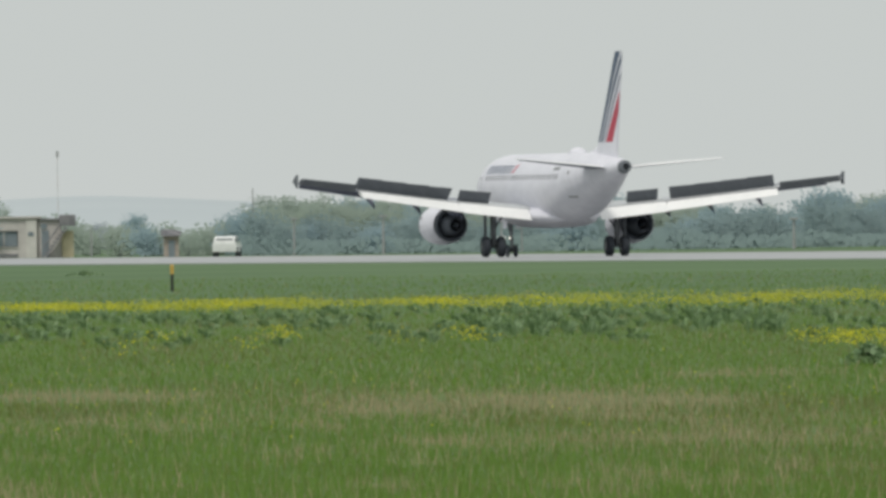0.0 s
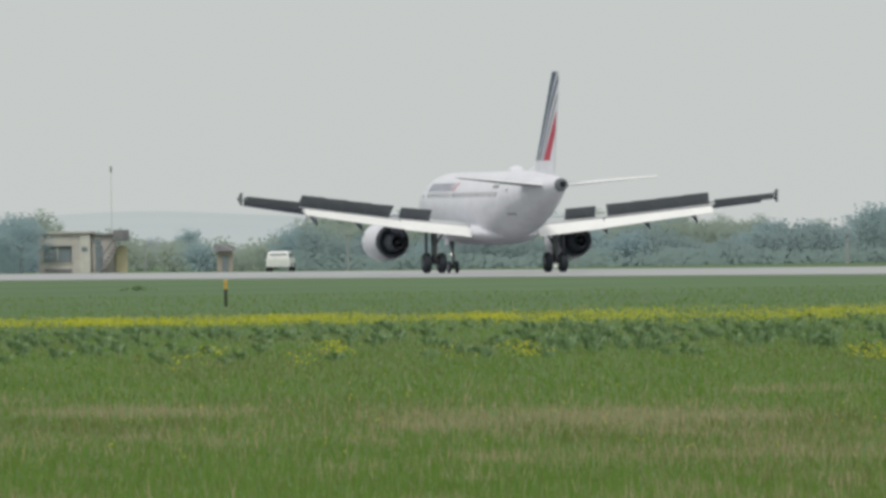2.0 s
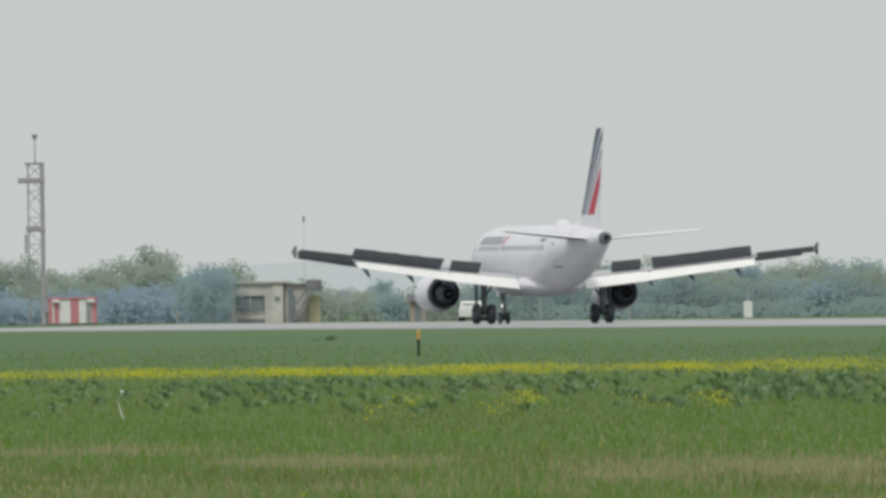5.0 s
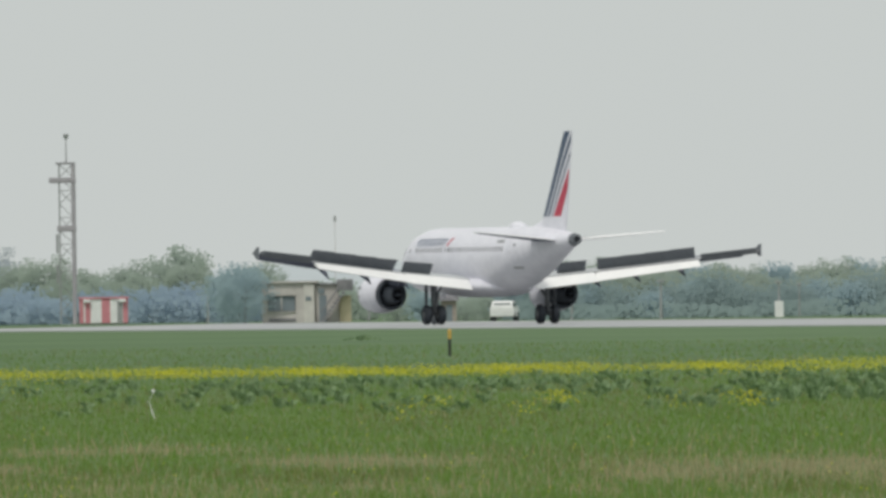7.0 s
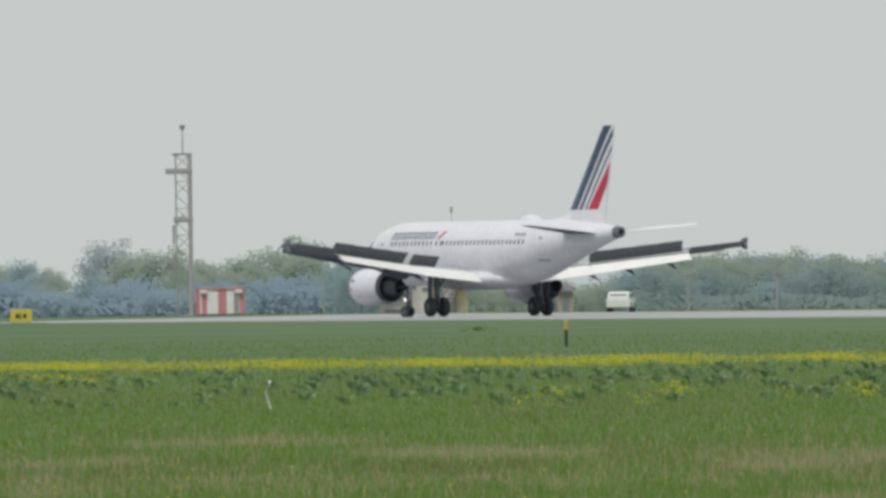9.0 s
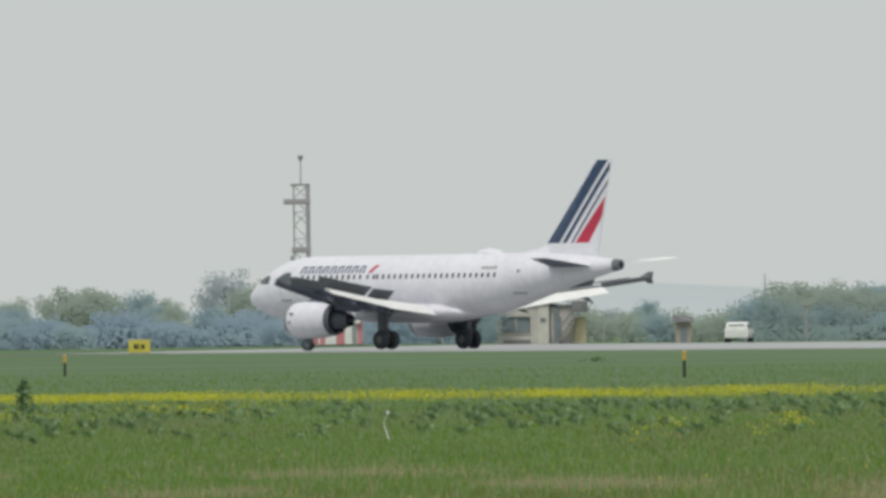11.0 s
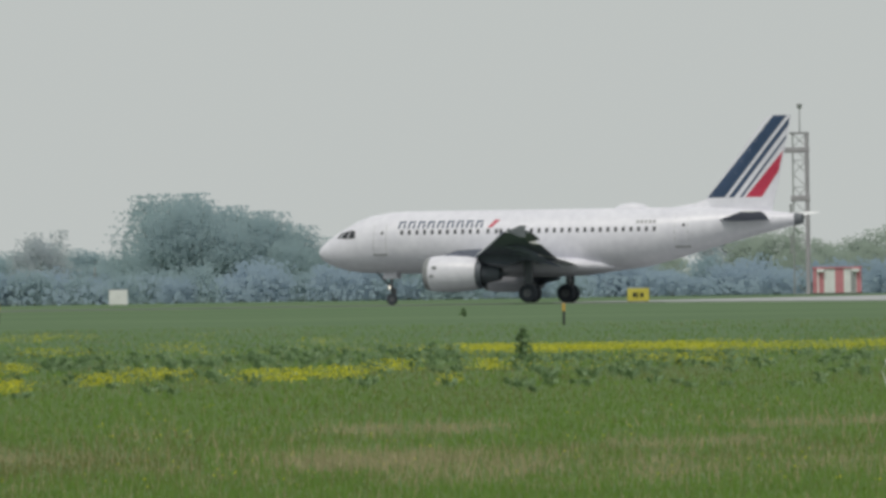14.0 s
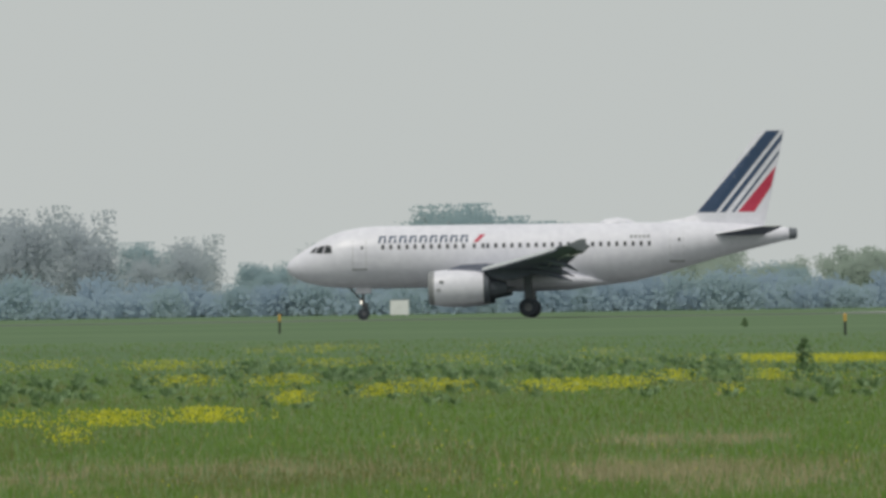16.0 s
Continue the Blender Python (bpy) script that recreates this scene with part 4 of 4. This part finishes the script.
def lattice_tower():
    t = thing("lattice_tower", "slim steel lattice tower with platforms and a whip aerial", "tower", pose(-0.5, 1702, 0))
    w, top = 0.55, 12.6
    for sx in (-1, 1):
        for sy in (-1, 1):
            heavy = sx > 0
            part("leg", rod((sx * w, sy * 0.6, 0), (sx * w, sy * 0.6, top), 0.17 if heavy else 0.06), TOWER_DARK if heavy else STEEL, t, "red-brown steel leg" if heavy else "grey steel leg")
    n = 12
    for i in range(n):
        z0, z1 = top * i / n, top * (i + 1) / n
        for sy in (-1, 1):
            part("brace", rod((-w, sy * 0.6, z0), (w, sy * 0.6, z1) if i % 2 else (w, sy * 0.6, z0 + 0.02), 0.03, sides=6), STEEL, t)
            part("brace", rod((w, sy * 0.6, z0), (-w, sy * 0.6, z1), 0.028, sides=6), STEEL, t)
    for z, x0, x1, hgt in ((11.1, -1.35, 0.75, 0.42), (7.3, -0.75, 0.75, 0.45), (12.55, -0.8, 0.72, 0.16)):
        p = part("platform", box((x0, -0.75, z), (x1, 0.75, z + 0.1)), TOWER_DARK, t, "dark steel platform")
        part("rail", box((x0, -0.78, z + 0.1), (x1, -0.72, z + hgt)), TOWER_DARK, p)
    for z in (3.2, 5.6):
        part("ladder_cage", box((-w - 0.3, -0.3, z), (-w - 0.12, 0.1, z + 1.5), 0.03), STEEL, t, "grey ladder cage")
    part("aerial", rod((0.02, 0, 12.6), (0.02, 0, 14.75), 0.06, 0.035), STEEL, t, "grey whip aerial")
    part("aerial_head", loft([[(0.02 + r * math.cos(i), r * math.sin(i), z) for i in (0, 1.57, 3.14, 4.71)] for z, r in ((14.5, 0.07), (14.7, 0.2), (14.9, 0.22), (14.95, 0.05))]), STEEL, t)
    return t


lattice_tower()


def marker_shelter():
    s = thing("equipment_shelter", "red and white striped equipment shelter beyond the runway", "shelter", pose(2.26, 1682, 0))
    part("body", box((-1.86, 0, 0.12), (1.86, 2.4, 2.0), 0.03), WHITE, s, "white cabin")
    for x0, x1 in ((-1.88, -1.55), (-1.42, -1.02), (-0.16, 0.5), (1.5, 1.88)):
        part("stripe", box((x0, -0.012, 0.13), (x1, 0.02, 1.99)), FADED_RED, s, "faded red stripe")
    part("roof", box((-1.95, -0.1, 2.0), (1.95, 2.5, 2.13), 0.03), FADED_RED, s, "faded red roof edge")
    part("base", box((-1.8, 0.1, 0), (1.8, 2.3, 0.12)), CONCRETE, s, "concrete base")
    part("door", box((1.05, -0.03, 0.2), (1.45, 0.0, 1.85), 0.01), STEEL, s, "grey door")
    for x in (-1.3, 1.45):
        part("floodlight", box((x - 0.28, -0.3, 1.72), (x + 0.28, -0.03, 1.96), 0.05), WHITE, s, "white floodlight housing")
    return s


marker_shelter()


def marker_post(x, y, h, label):
    p = thing("marker_post", label, "post", pose(x, y, 0), group="edge marker posts in the grass")
    part("lower_post", box((-0.05, -0.05, -0.05), (0.05, 0.05, h * 0.64), 0.01), BLACK, p, "black lower half")
    part("upper_post", box((-0.062, -0.062, h * 0.64), (0.062, 0.062, h * 0.93), 0.012), POST_YELLOW, p, "yellow upper half")
    part("cap", loft([[(-0.07, -0.07, h * 0.93), (0.07, -0.07, h * 0.93), (0.07, 0.07, h * 0.93), (-0.07, 0.07, h * 0.93)], [(-0.03, -0.03, h), (0.03, -0.03, h), (0.03, 0.03, h), (-0.03, 0.03, h)]]), POST_YELLOW, p, "yellow cap")
    return p


marker_post(12.66, 735, 0.92, "black and yellow marker post standing in mown grass")
marker_post(-9.76, 868, 0.88, "black and yellow marker post standing in mown grass")
marker_post(-39.3, 1055, 0.95, "black and orange marker post standing in mown grass")


def board(name, x, y, w, h, mat, label, bars):
    s = thing(name, label, "sign", pose(x, y, 0))
    part("panel", box((-w / 2, -0.12, 0.12), (w / 2, 0.12, h), 0.03), mat, s, "")
    part("rim", box((-w / 2 - 0.03, -0.10, h), (w / 2 + 0.03, 0.10, h + 0.03)), STEEL, s, "grey metal rim")
    for sx in (-1, 1):
        part("leg", rod((sx * w * 0.35, 0, -0.05), (sx * w * 0.35, 0, 0.14), 0.05), STEEL, s, "short steel leg")
    for x0, x1, z0, z1 in bars:
        part("lettering_bar", box((x0, -0.135, z0), (x1, -0.121, z1)), BLACK, s, "black lettering bar")
    return s


board("taxiway_sign", -10.93, 1400, 1.4, 0.95, SIGN_YELLOW, "yellow taxiway sign with black marks on short legs",
      [(-0.36, -0.14, 0.38, 0.68), (-0.10, -0.02, 0.34, 0.68), (0.12, 0.34, 0.38, 0.66)])
board("white_sign", -50.75, 1600, 1.38, 1.2, WHITE, "blank white sign board seen from behind in grass", [])
board("white_sign", -86.2, 1725, 0.5, 0.7, WHITE, "small white box on legs below the trees", [])


def pole(x, y, h, r, mat, label, head=True, cabinet=False):
    p = thing("pole", label, "pole", pose(x, y, 0), group="poles beyond the runway")
    part("shaft", rod((0, 0, -0.05), (0, 0, h), r, r * 0.6), mat, p)
    if head:
        part("head", box((-r * 2.4, -r * 1.5, h - 0.08), (r * 2.4, r * 1.5, h + 0.08), 0.02), mat, p)
    if cabinet:
        part("cabinet", box((-0.3, -0.35, 0), (0.3, 0.25, 1.15), 0.03), WHITE, p, "white cabinet at its foot")
    return p


for x, y, h, r in ((35.67, 1560, 2.6, 0.10), (41.67, 1545, 2.7, 0.11), (68.8, 1500, 2.1, 0.12), (52.0, 1560, 2.3, 0.07)):
    pole(x, y, h, r, STEEL, "pale grey lamp pole beyond the runway")
pole(49.9, 1540, 2.5, 0.09, STEEL, "pale grey pole with a white cabinet at its foot", cabinet=True)
for x, y, h in ((10.12, 1650, 2.3), (22.2, 1640, 2.1), (-35.9, 1740, 3.6), (-21.9, 1740, 2.3), (-86.2, 1740, 4.2), (-57.2, 1745, 3.0)):
    pole(x, y, h, 0.09, STEEL, "thin pale pole before the trees", head=False)
pole(35.68, 1700, 5.1, 0.07, STEEL, "thin dark pole above the trees", head=False)


def far_mast(x, y, h):
    m = thing("radio_mast", "thin red and white radio mast far behind the building", "mast", pose(x, y, 0))
    n = 8
    for i in range(n):
        part("section", rod((0, 0, h * i / n), (0, 0, h * (i + 1) / n), 0.032, 0.03, 6), MAST_RED if i % 2 else MAST_GREY, m, "red section paled by painted haze" if i % 2 else "grey section")
    part("dish", box((-0.12, -0.1, h * 0.94), (0.12, 0.1, h)), STEEL, m, "grey aerial head")


far_mast(25.5, 2120, 9.7)


# ---- the meadow between the camera and the runway ----
def patchwork(seed, cell_x, cell_y):
    """Smooth random patches over the meadow, about 0 to 1."""
    g = np.random.default_rng(seed).uniform(0, 1, (64, 64))

    def f(x, y):
        a, b = x / cell_x + 30, y / cell_y
        i, j = np.floor(a).astype(int), np.floor(b).astype(int)
        u, v = a - i, b - j
        u, v = u * u * (3 - 2 * u), v * v * (3 - 2 * v)
        i, j, k, l = i % 64, j % 64, (i + 1) % 64, (j + 1) % 64
        return (g[i, j] * (1 - u) + g[k, j] * u) * (1 - v) + (g[i, l] * (1 - u) + g[k, l] * u) * v
    return f


def band(y, at, half):
    return np.exp(-((y - at) / half) ** 2)


CLUMPS = patchwork(7, 0.9, 7)
DRY, DRY_FINE, LUSH, BLOOM = patchwork(1, 2.6, 22), patchwork(2, 0.8, 9), patchwork(3, 3.0, 30), patchwork(4, 2.4, 18)


# patches of dry grass: bearing (x over y), distance, half width as bearing, half depth, strength
DRY_PATCHES = [(-0.0182, 304, 0.0042, 10, 0.85), (-0.0200, 252, 0.0050, 12, 0.55), (0.0143, 277, 0.0052, 8, 0.75), (0.0330, 262, 0.0105, 17, 0.7),
               (0.0436, 304, 0.0036, 8, 0.7), (0.0025, 304, 0.0062, 8, 0.6), (0.0109, 284, 0.0040, 7, 0.7), (-0.0050, 272, 0.0042, 8, 0.6),
               (0.0020, 240, 0.0200, 12, 0.35), (0.0400, 215, 0.0120, 9, 0.4), (-0.0400, 262, 0.0100, 14, 0.35)]


def dryness(x, y):
    d = np.where(y > 315, 0.012, 0.03) + 0.26 * (DRY_FINE(x, y) > 0.70) * (y < 262) + 0.10 * (DRY_FINE(x, y) > 0.8)
    for b, at, hb, hd, k in DRY_PATCHES:
        d = d + 1.5 * k * np.exp(-(((x / y - b) / hb) ** 4 + ((y - at) / hd) ** 2)) * (0.55 + 0.7 * DRY_FINE(x, y))
    return d


def spread(n, seed, near, far):
    """Random places over the meadow, as thick to the eye far off as near by."""
    rng = np.random.default_rng(seed)
    y = 1 / rng.uniform(1 / far, 1 / near, n)
    x = rng.uniform(-0.056, 0.056, n) * y
    return rng, x, y


def blades(name, rng, x, y, tall, wide, mat, label, lean=0.22):
    n = len(x)
    h = tall[0] + (tall[1] - tall[0]) * rng.uniform(0, 1, n) ** 1.6
    w = (wide[0] + (wide[1] - wide[0]) * rng.uniform(0, 1, n)) * np.clip(y / 260, 0.75, 2.2)
    a = rng.uniform(0, np.pi, n)
    dx, dy = np.cos(a) * w / 2, np.sin(a) * w / 2
    lx, ly = rng.normal(size=n) * lean * h, rng.normal(size=n) * lean * h
    z = np.zeros(n)
    v = np.stack([np.stack([x - dx, y - dy, z - 0.02], 1), np.stack([x + dx, y + dy, z - 0.02], 1), np.stack([x + lx, y + ly, h], 1)], 1)
    return tagged(new(name, fast_mesh(name, v.reshape(-1, 3), 3, mat)), label, "grass", kind="stuff")


rng, x, y = spread(420000, 31, 150, 900)
d = dryness(x, y)
pick = rng.uniform(0, 1, len(x))
olive = 0.10 + 0.65 * band(y, 252, 18) * (LUSH(x, y) > 0.45) + 0.3 * (LUSH(x, y + 40) > 0.66) + 0.35 * band(y, 450, 70) * (LUSH(x, y * 1.3) > 0.4)
is_dry = pick < d
is_olive = ~is_dry & (rng.uniform(0, 1, len(x)) < olive)
is_green = ~is_dry & ~is_olive
short = (0.03, 0.14)
blades("grass", rng, x[is_green], y[is_green], short, (0.010, 0.024), BLADE_GREEN, "fresh green meadow grass")
blades("grass", rng, x[is_olive], y[is_olive], short, (0.010, 0.022), BLADE_OLIVE, "olive brown meadow grass")
blades("dry_grass", rng, x[is_dry], y[is_dry], (0.03, 0.15), (0.008, 0.02), BLADE_STRAW, "dry straw-coloured grass in the meadow")
rng, x, y = spread(5200, 32, 150, 330)
keep = DRY(x, y * 1.3) > 0.35
blades("dry_stalk", rng, x[keep], y[keep], (0.12, 0.30), (0.010, 0.018), BLADE_STRAW, "tall dry stalks scattered in the meadow", lean=0.22)
rng = np.random.default_rng(34)
y = 250 + rng.normal(size=900) * 7
x = (-0.0195 + rng.normal(size=900) * 0.0032) * y
blades("dry_stalk", rng, x, y, (0.08, 0.26), (0.012, 0.022), BLADE_STRAW, "patch of pale dry stalks in the meadow", lean=0.25)


def weeds(name, n, seed, choose, label, tall=(0.2, 0.5), reach=(385, 540)):
    """Broad-leaved plants: leaves that rise and bend from one foot."""
    rng = np.random.default_rng(seed)
    y = 1 / rng.uniform(1 / reach[1], 1 / reach[0], n)
    x = rng.uniform(-0.056, 0.056, n) * y
    keep = rng.uniform(0, 1, n) < choose(x, y)
    x, y = x[keep], y[keep]
    m = 26
    x, y = np.repeat(x, m), np.repeat(y, m)
    k = len(x)
    H = np.repeat(rng.uniform(tall[0], tall[1], k // m), m)
    a = rng.uniform(0, 2 * np.pi, k)
    r0, r1 = rng.uniform(0.0, 0.12, k), rng.uniform(0.08, 0.30, k) * (0.5 + H)
    z0, z1 = H * rng.uniform(0.0, 0.5, k), H * rng.uniform(0.45, 1.05, k)
    w = rng.uniform(0.008, 0.022, k)
    c, s = np.cos(a), np.sin(a)
    p0 = np.stack([x + r0 * c, y + r0 * s, z0], 1)
    tip = np.stack([x + r1 * c, y + r1 * s, z1], 1)
    mid = (p0 + tip) / 2 + np.stack([0 * c, 0 * c, 0.05 + 0 * c], 1)
    side = np.stack([-s * w, c * w, 0.02 + 0 * c], 1)
    v = np.stack([p0, mid - side, tip, mid + side], 1)
    return tagged(new(name, fast_mesh(name, v.reshape(-1, 3), 4, LEAF_WEED)), label, "weeds", kind="stuff")


def weed_density(x, y):
    u = x / y
    base = 0.05 + 0.42 * (LUSH(x * 1.4, y) > 0.5) * band(y, 472, 55)
    return np.clip(base * np.where(u < -0.034, 0.8, 1.0), 0, 1)


def dense_weeds(x, y):
    u = x / y
    return 0.75 * ((u > 0.031) & (u < 0.0385) | (u > 0.0405) & (u < 0.0465)) * band(y, 430, 28) * (0.35 + 0.8 * (LUSH(x * 2.5, y) > 0.42))


weeds("broad_leaved_weeds", 3000, 41, weed_density, "dark green broad-leaved weeds in a belt across the meadow", (0.10, 0.28))
weeds("broad_leaved_weeds", 2600, 43, dense_weeds, "stout grey-green broad-leaved weeds in thick clumps", (0.2, 0.42))
weeds("broad_leaved_weeds", 3000, 42, lambda x, y: 0.25 * band(y, 500, 40) + 0 * x, "low dark green weeds across the meadow", (0.1, 0.28))

weeds("broad_leaved_weeds", 1500, 44, lambda x, y: 0.8 * (x / y > -0.041) * (x / y < -0.016) * np.clip(3 * LUSH(x * 1.7, y) - 0.9, 0, 1), "dark grey-green weeds in clumps along the yellow flowers", (0.10, 0.30), (515, 605))


def flowers(name, x, y, rng, mat, label, tall, size, per=9, clump=0.16):
    x, y = np.repeat(x, per), np.repeat(y, per)
    n = len(x)
    z = rng.uniform(tall[0], tall[1], n)
    pts = np.stack([x + rng.normal(size=n) * clump, y + rng.normal(size=n) * clump, z], 1)
    me = leaf_mesh(name, pts, rng.uniform(*size, n), mat, rng)
    return tagged(new(name, me), label, "flowers", kind="stuff")


rng = np.random.default_rng(51)
n = 6200
u = rng.uniform(-0.054, 0.056, n)
y = np.interp(u, (-0.016, 0.0, 0.01, 0.056), (592, 588, 578, 580)) + rng.normal(size=n) * np.where(u > 0.03, 26, 15)
x = u * y
keep = rng.uniform(0, 1, n) < np.where(u > -0.016, np.where(u > 0.03, 0.5, 0.78), 0.04) * (0.18 + 0.85 * np.clip(2.6 * BLOOM(x, y) - 0.5, 0, 1)) * np.where((u > 0.024) & (u < 0.029), 0.5, 1)
flowers("yellow_flowers", x[keep], y[keep], rng, PETAL, "long band of yellow wild flowers across the meadow", (0.04, 0.20), (0.03, 0.058), 13, 0.3)
# single drifts of flowers: bearing (x over y), distance, half width as bearing, half depth, plants
DRIFTS = [(-0.0352, 735, 0.0020, 20, 90), (-0.0285, 623, 0.0016, 16, 110), (-0.0274, 717, 0.0010, 16, 60), (-0.0348, 591, 0.0024, 14, 150),
          (-0.0301, 448, 0.0014, 9, 130), (-0.0327, 430, 0.0012, 7, 60), (-0.0240, 440, 0.0022, 9, 210), (-0.0212, 446, 0.0014, 8, 120), (-0.0192, 477, 0.0011, 7, 90),
          (-0.0365, 486, 0.0009, 8, 60), (-0.0368, 407, 0.0005, 5, 18), (-0.0220, 642, 0.0017, 14, 90), (-0.0148, 475, 0.0008, 7, 60),
          (-0.0111, 472, 0.0014, 7, 100), (-0.0060, 489, 0.0028, 9, 180), (-0.0165, 413, 0.0004, 5, 16), (-0.0360, 723, 0.0028, 16, 130)]
DRIFTS += [(-0.0481, 610, 0.0021, 16, 180), (-0.0421, 595, 0.0030, 14, 220), (-0.0414, 484, 0.0016, 8, 110), (-0.0374, 481, 0.0016, 8, 90), (-0.0367, 402, 0.0007, 5, 40),
           (-0.0319, 435, 0.0010, 7, 60), (-0.0490, 348, 0.0012, 5, 130), (-0.0450, 347, 0.0021, 5, 170), (-0.0407, 352, 0.0019, 5, 130), (-0.0471, 306, 0.0006, 4, 34)]
DRIFTS += [(0.0167, 409, 0.0012, 7, 11), (0.0153, 363, 0.0006, 4, 5),
           (0.0222, 414, 0.0005, 4, 26), (0.0308, 398, 0.0006, 5, 26), (0.0280, 392, 0.0008, 5, 5), (0.0484, 372, 0.0020, 7, 130), (0.0205, 375, 0.0006, 5, 5)]
for b, at, hb, hd, k in DRIFTS:
    rng = np.random.default_rng(int(1000 + at * 7 + k))
    y = at + rng.normal(size=k) * hd * 0.7
    x = (b + rng.normal(size=k) * hb * 0.55) * y
    if k >= 50:
        open_gap = rng.uniform(0, 1, k) < np.clip(2.6 * CLUMPS(x, y) - np.interp(at, (350, 450), (0.35, 0.7)), 0.05, 0.85) * np.interp(at, (350, 450, 600, 700), (1.0, 0.8, 0.55, 0.4))
        x, y = x[open_gap], y[open_gap]
    flowers("yellow_flowers", x, y, rng, PETAL, "clump of yellow wild flowers in the meadow", (0.06, 0.30), (0.03, 0.06), 8 if k >= 50 else 6, 0.15)
rng, x, y = spread(420, 53, 210, 480)
flowers("yellow_flowers", x, y, rng, PETAL, "single yellow flowers scattered in the meadow", (0.1, 0.22), (0.02, 0.035), 2, 0.05)


def tall_weed(x, y, h, seed, label, wide=1.0, mat=LEAF_WEED):
    t = thing("tall_weed", label, "plant", pose(x, y, 0))
    rng = np.random.default_rng(seed)
    bm = bmesh.new()
    for i in range(5):
        add_rod(bm, (0, 0, -0.02), (rng.normal() * 0.12, rng.normal() * 0.12, h * rng.uniform(0.7, 1.0)), 0.012, 0.005, 5)
    part("stem", bm, mat, t, "thin green stems")
    k = 190
    z = h * rng.uniform(0.05, 1.0, k)
    a = rng.uniform(0, 2 * np.pi, k)
    r = rng.uniform(0, 0.20, k) * (1.25 - z / h) * wide
    me = leaf_mesh("foliage", np.stack([r * np.cos(a), r * np.sin(a), z], 1), rng.uniform(0.08, 0.17, k), mat, rng)
    f = new("foliage", me)
    f.parent = t
    f["label"] = "jagged green leaves"


tall_weed(-6.72, 510, 0.86, 1, "tall dark green weed above the meadow", 1.5)
tall_weed(-16.8, 1059, 0.4, 4, "dark weed clump in the mown grass")
tall_weed(13.3, 1002, 0.2, 5, "low weed clump in the mown grass", 5.0)
tall_weed(15.75, 320, 0.30, 3, "low dark green plant in the meadow", 2.2)


def dead_stalk(x, y):
    s = thing("dead_stalk", "pale dead stalk with a white seed head in the meadow", "plant", pose(x, y, 0))
    bm = rod((0.05, 0, -0.02), (-0.02, 0, 0.2), 0.014, 0.01, 6)
    add_rod(bm, (-0.02, 0, 0.2), (-0.05, 0, 0.3), 0.008, 0.005, 6)
    add_rod(bm, (-0.05, 0, 0.3), (0.03, 0, 0.47), 0.004, 0.004, 6)
    part("stem", bm, WHITE, s, "bleached stem")
    part("seed_head", loft([[(0.03 + r * math.cos(i * 0.785), r * math.sin(i * 0.785), z) for i in range(8)] for z, r in ((0.44, 0.008), (0.46, 0.028), (0.49, 0.03), (0.51, 0.008))]), WHITE, s, "white seed head", 60)


dead_stalk(1.36, 390)


def dry_stalk(x, y, rods, label="pale dry stalks above the meadow grass"):
    s = thing("dry_stalk", label, "plant", pose(x, y, 0))
    for dx, h in rods:
        bm = rod((0, 0, -0.02), (dx * 0.45, 0, h * 0.6), 0.007, 0.005, 6)
        add_rod(bm, (dx * 0.45, 0, h * 0.6), (dx, 0.02, h), 0.005, 0.002, 6)
        add_rod(bm, (dx * 0.93, 0.02, h * 0.94), (dx * 1.05, 0.02, h * 1.04), 0.009, 0.003, 6)
        part("stalk", bm, BLADE_STRAW, s, "dry stalk")


dry_stalk(0.76, 268, [(-0.16, 0.52), (0.22, 0.46), (-0.05, 0.3)])
dry_stalk(5.2, 240, [(0.02, 0.5)])
dry_stalk(-3.8, 245, [(0.14, 0.24), (-0.1, 0.2), (0.03, 0.3)])
dry_stalk(7.1, 353, [(0.1, 0.32), (-0.08, 0.26)])
dry_stalk(8.6, 232, [(-0.03, 0.45), (0.1, 0.3)])
dry_stalk(-6.5, 248, [(0.1, 0.22), (0.02, 0.3), (-0.12, 0.18)])


motions()
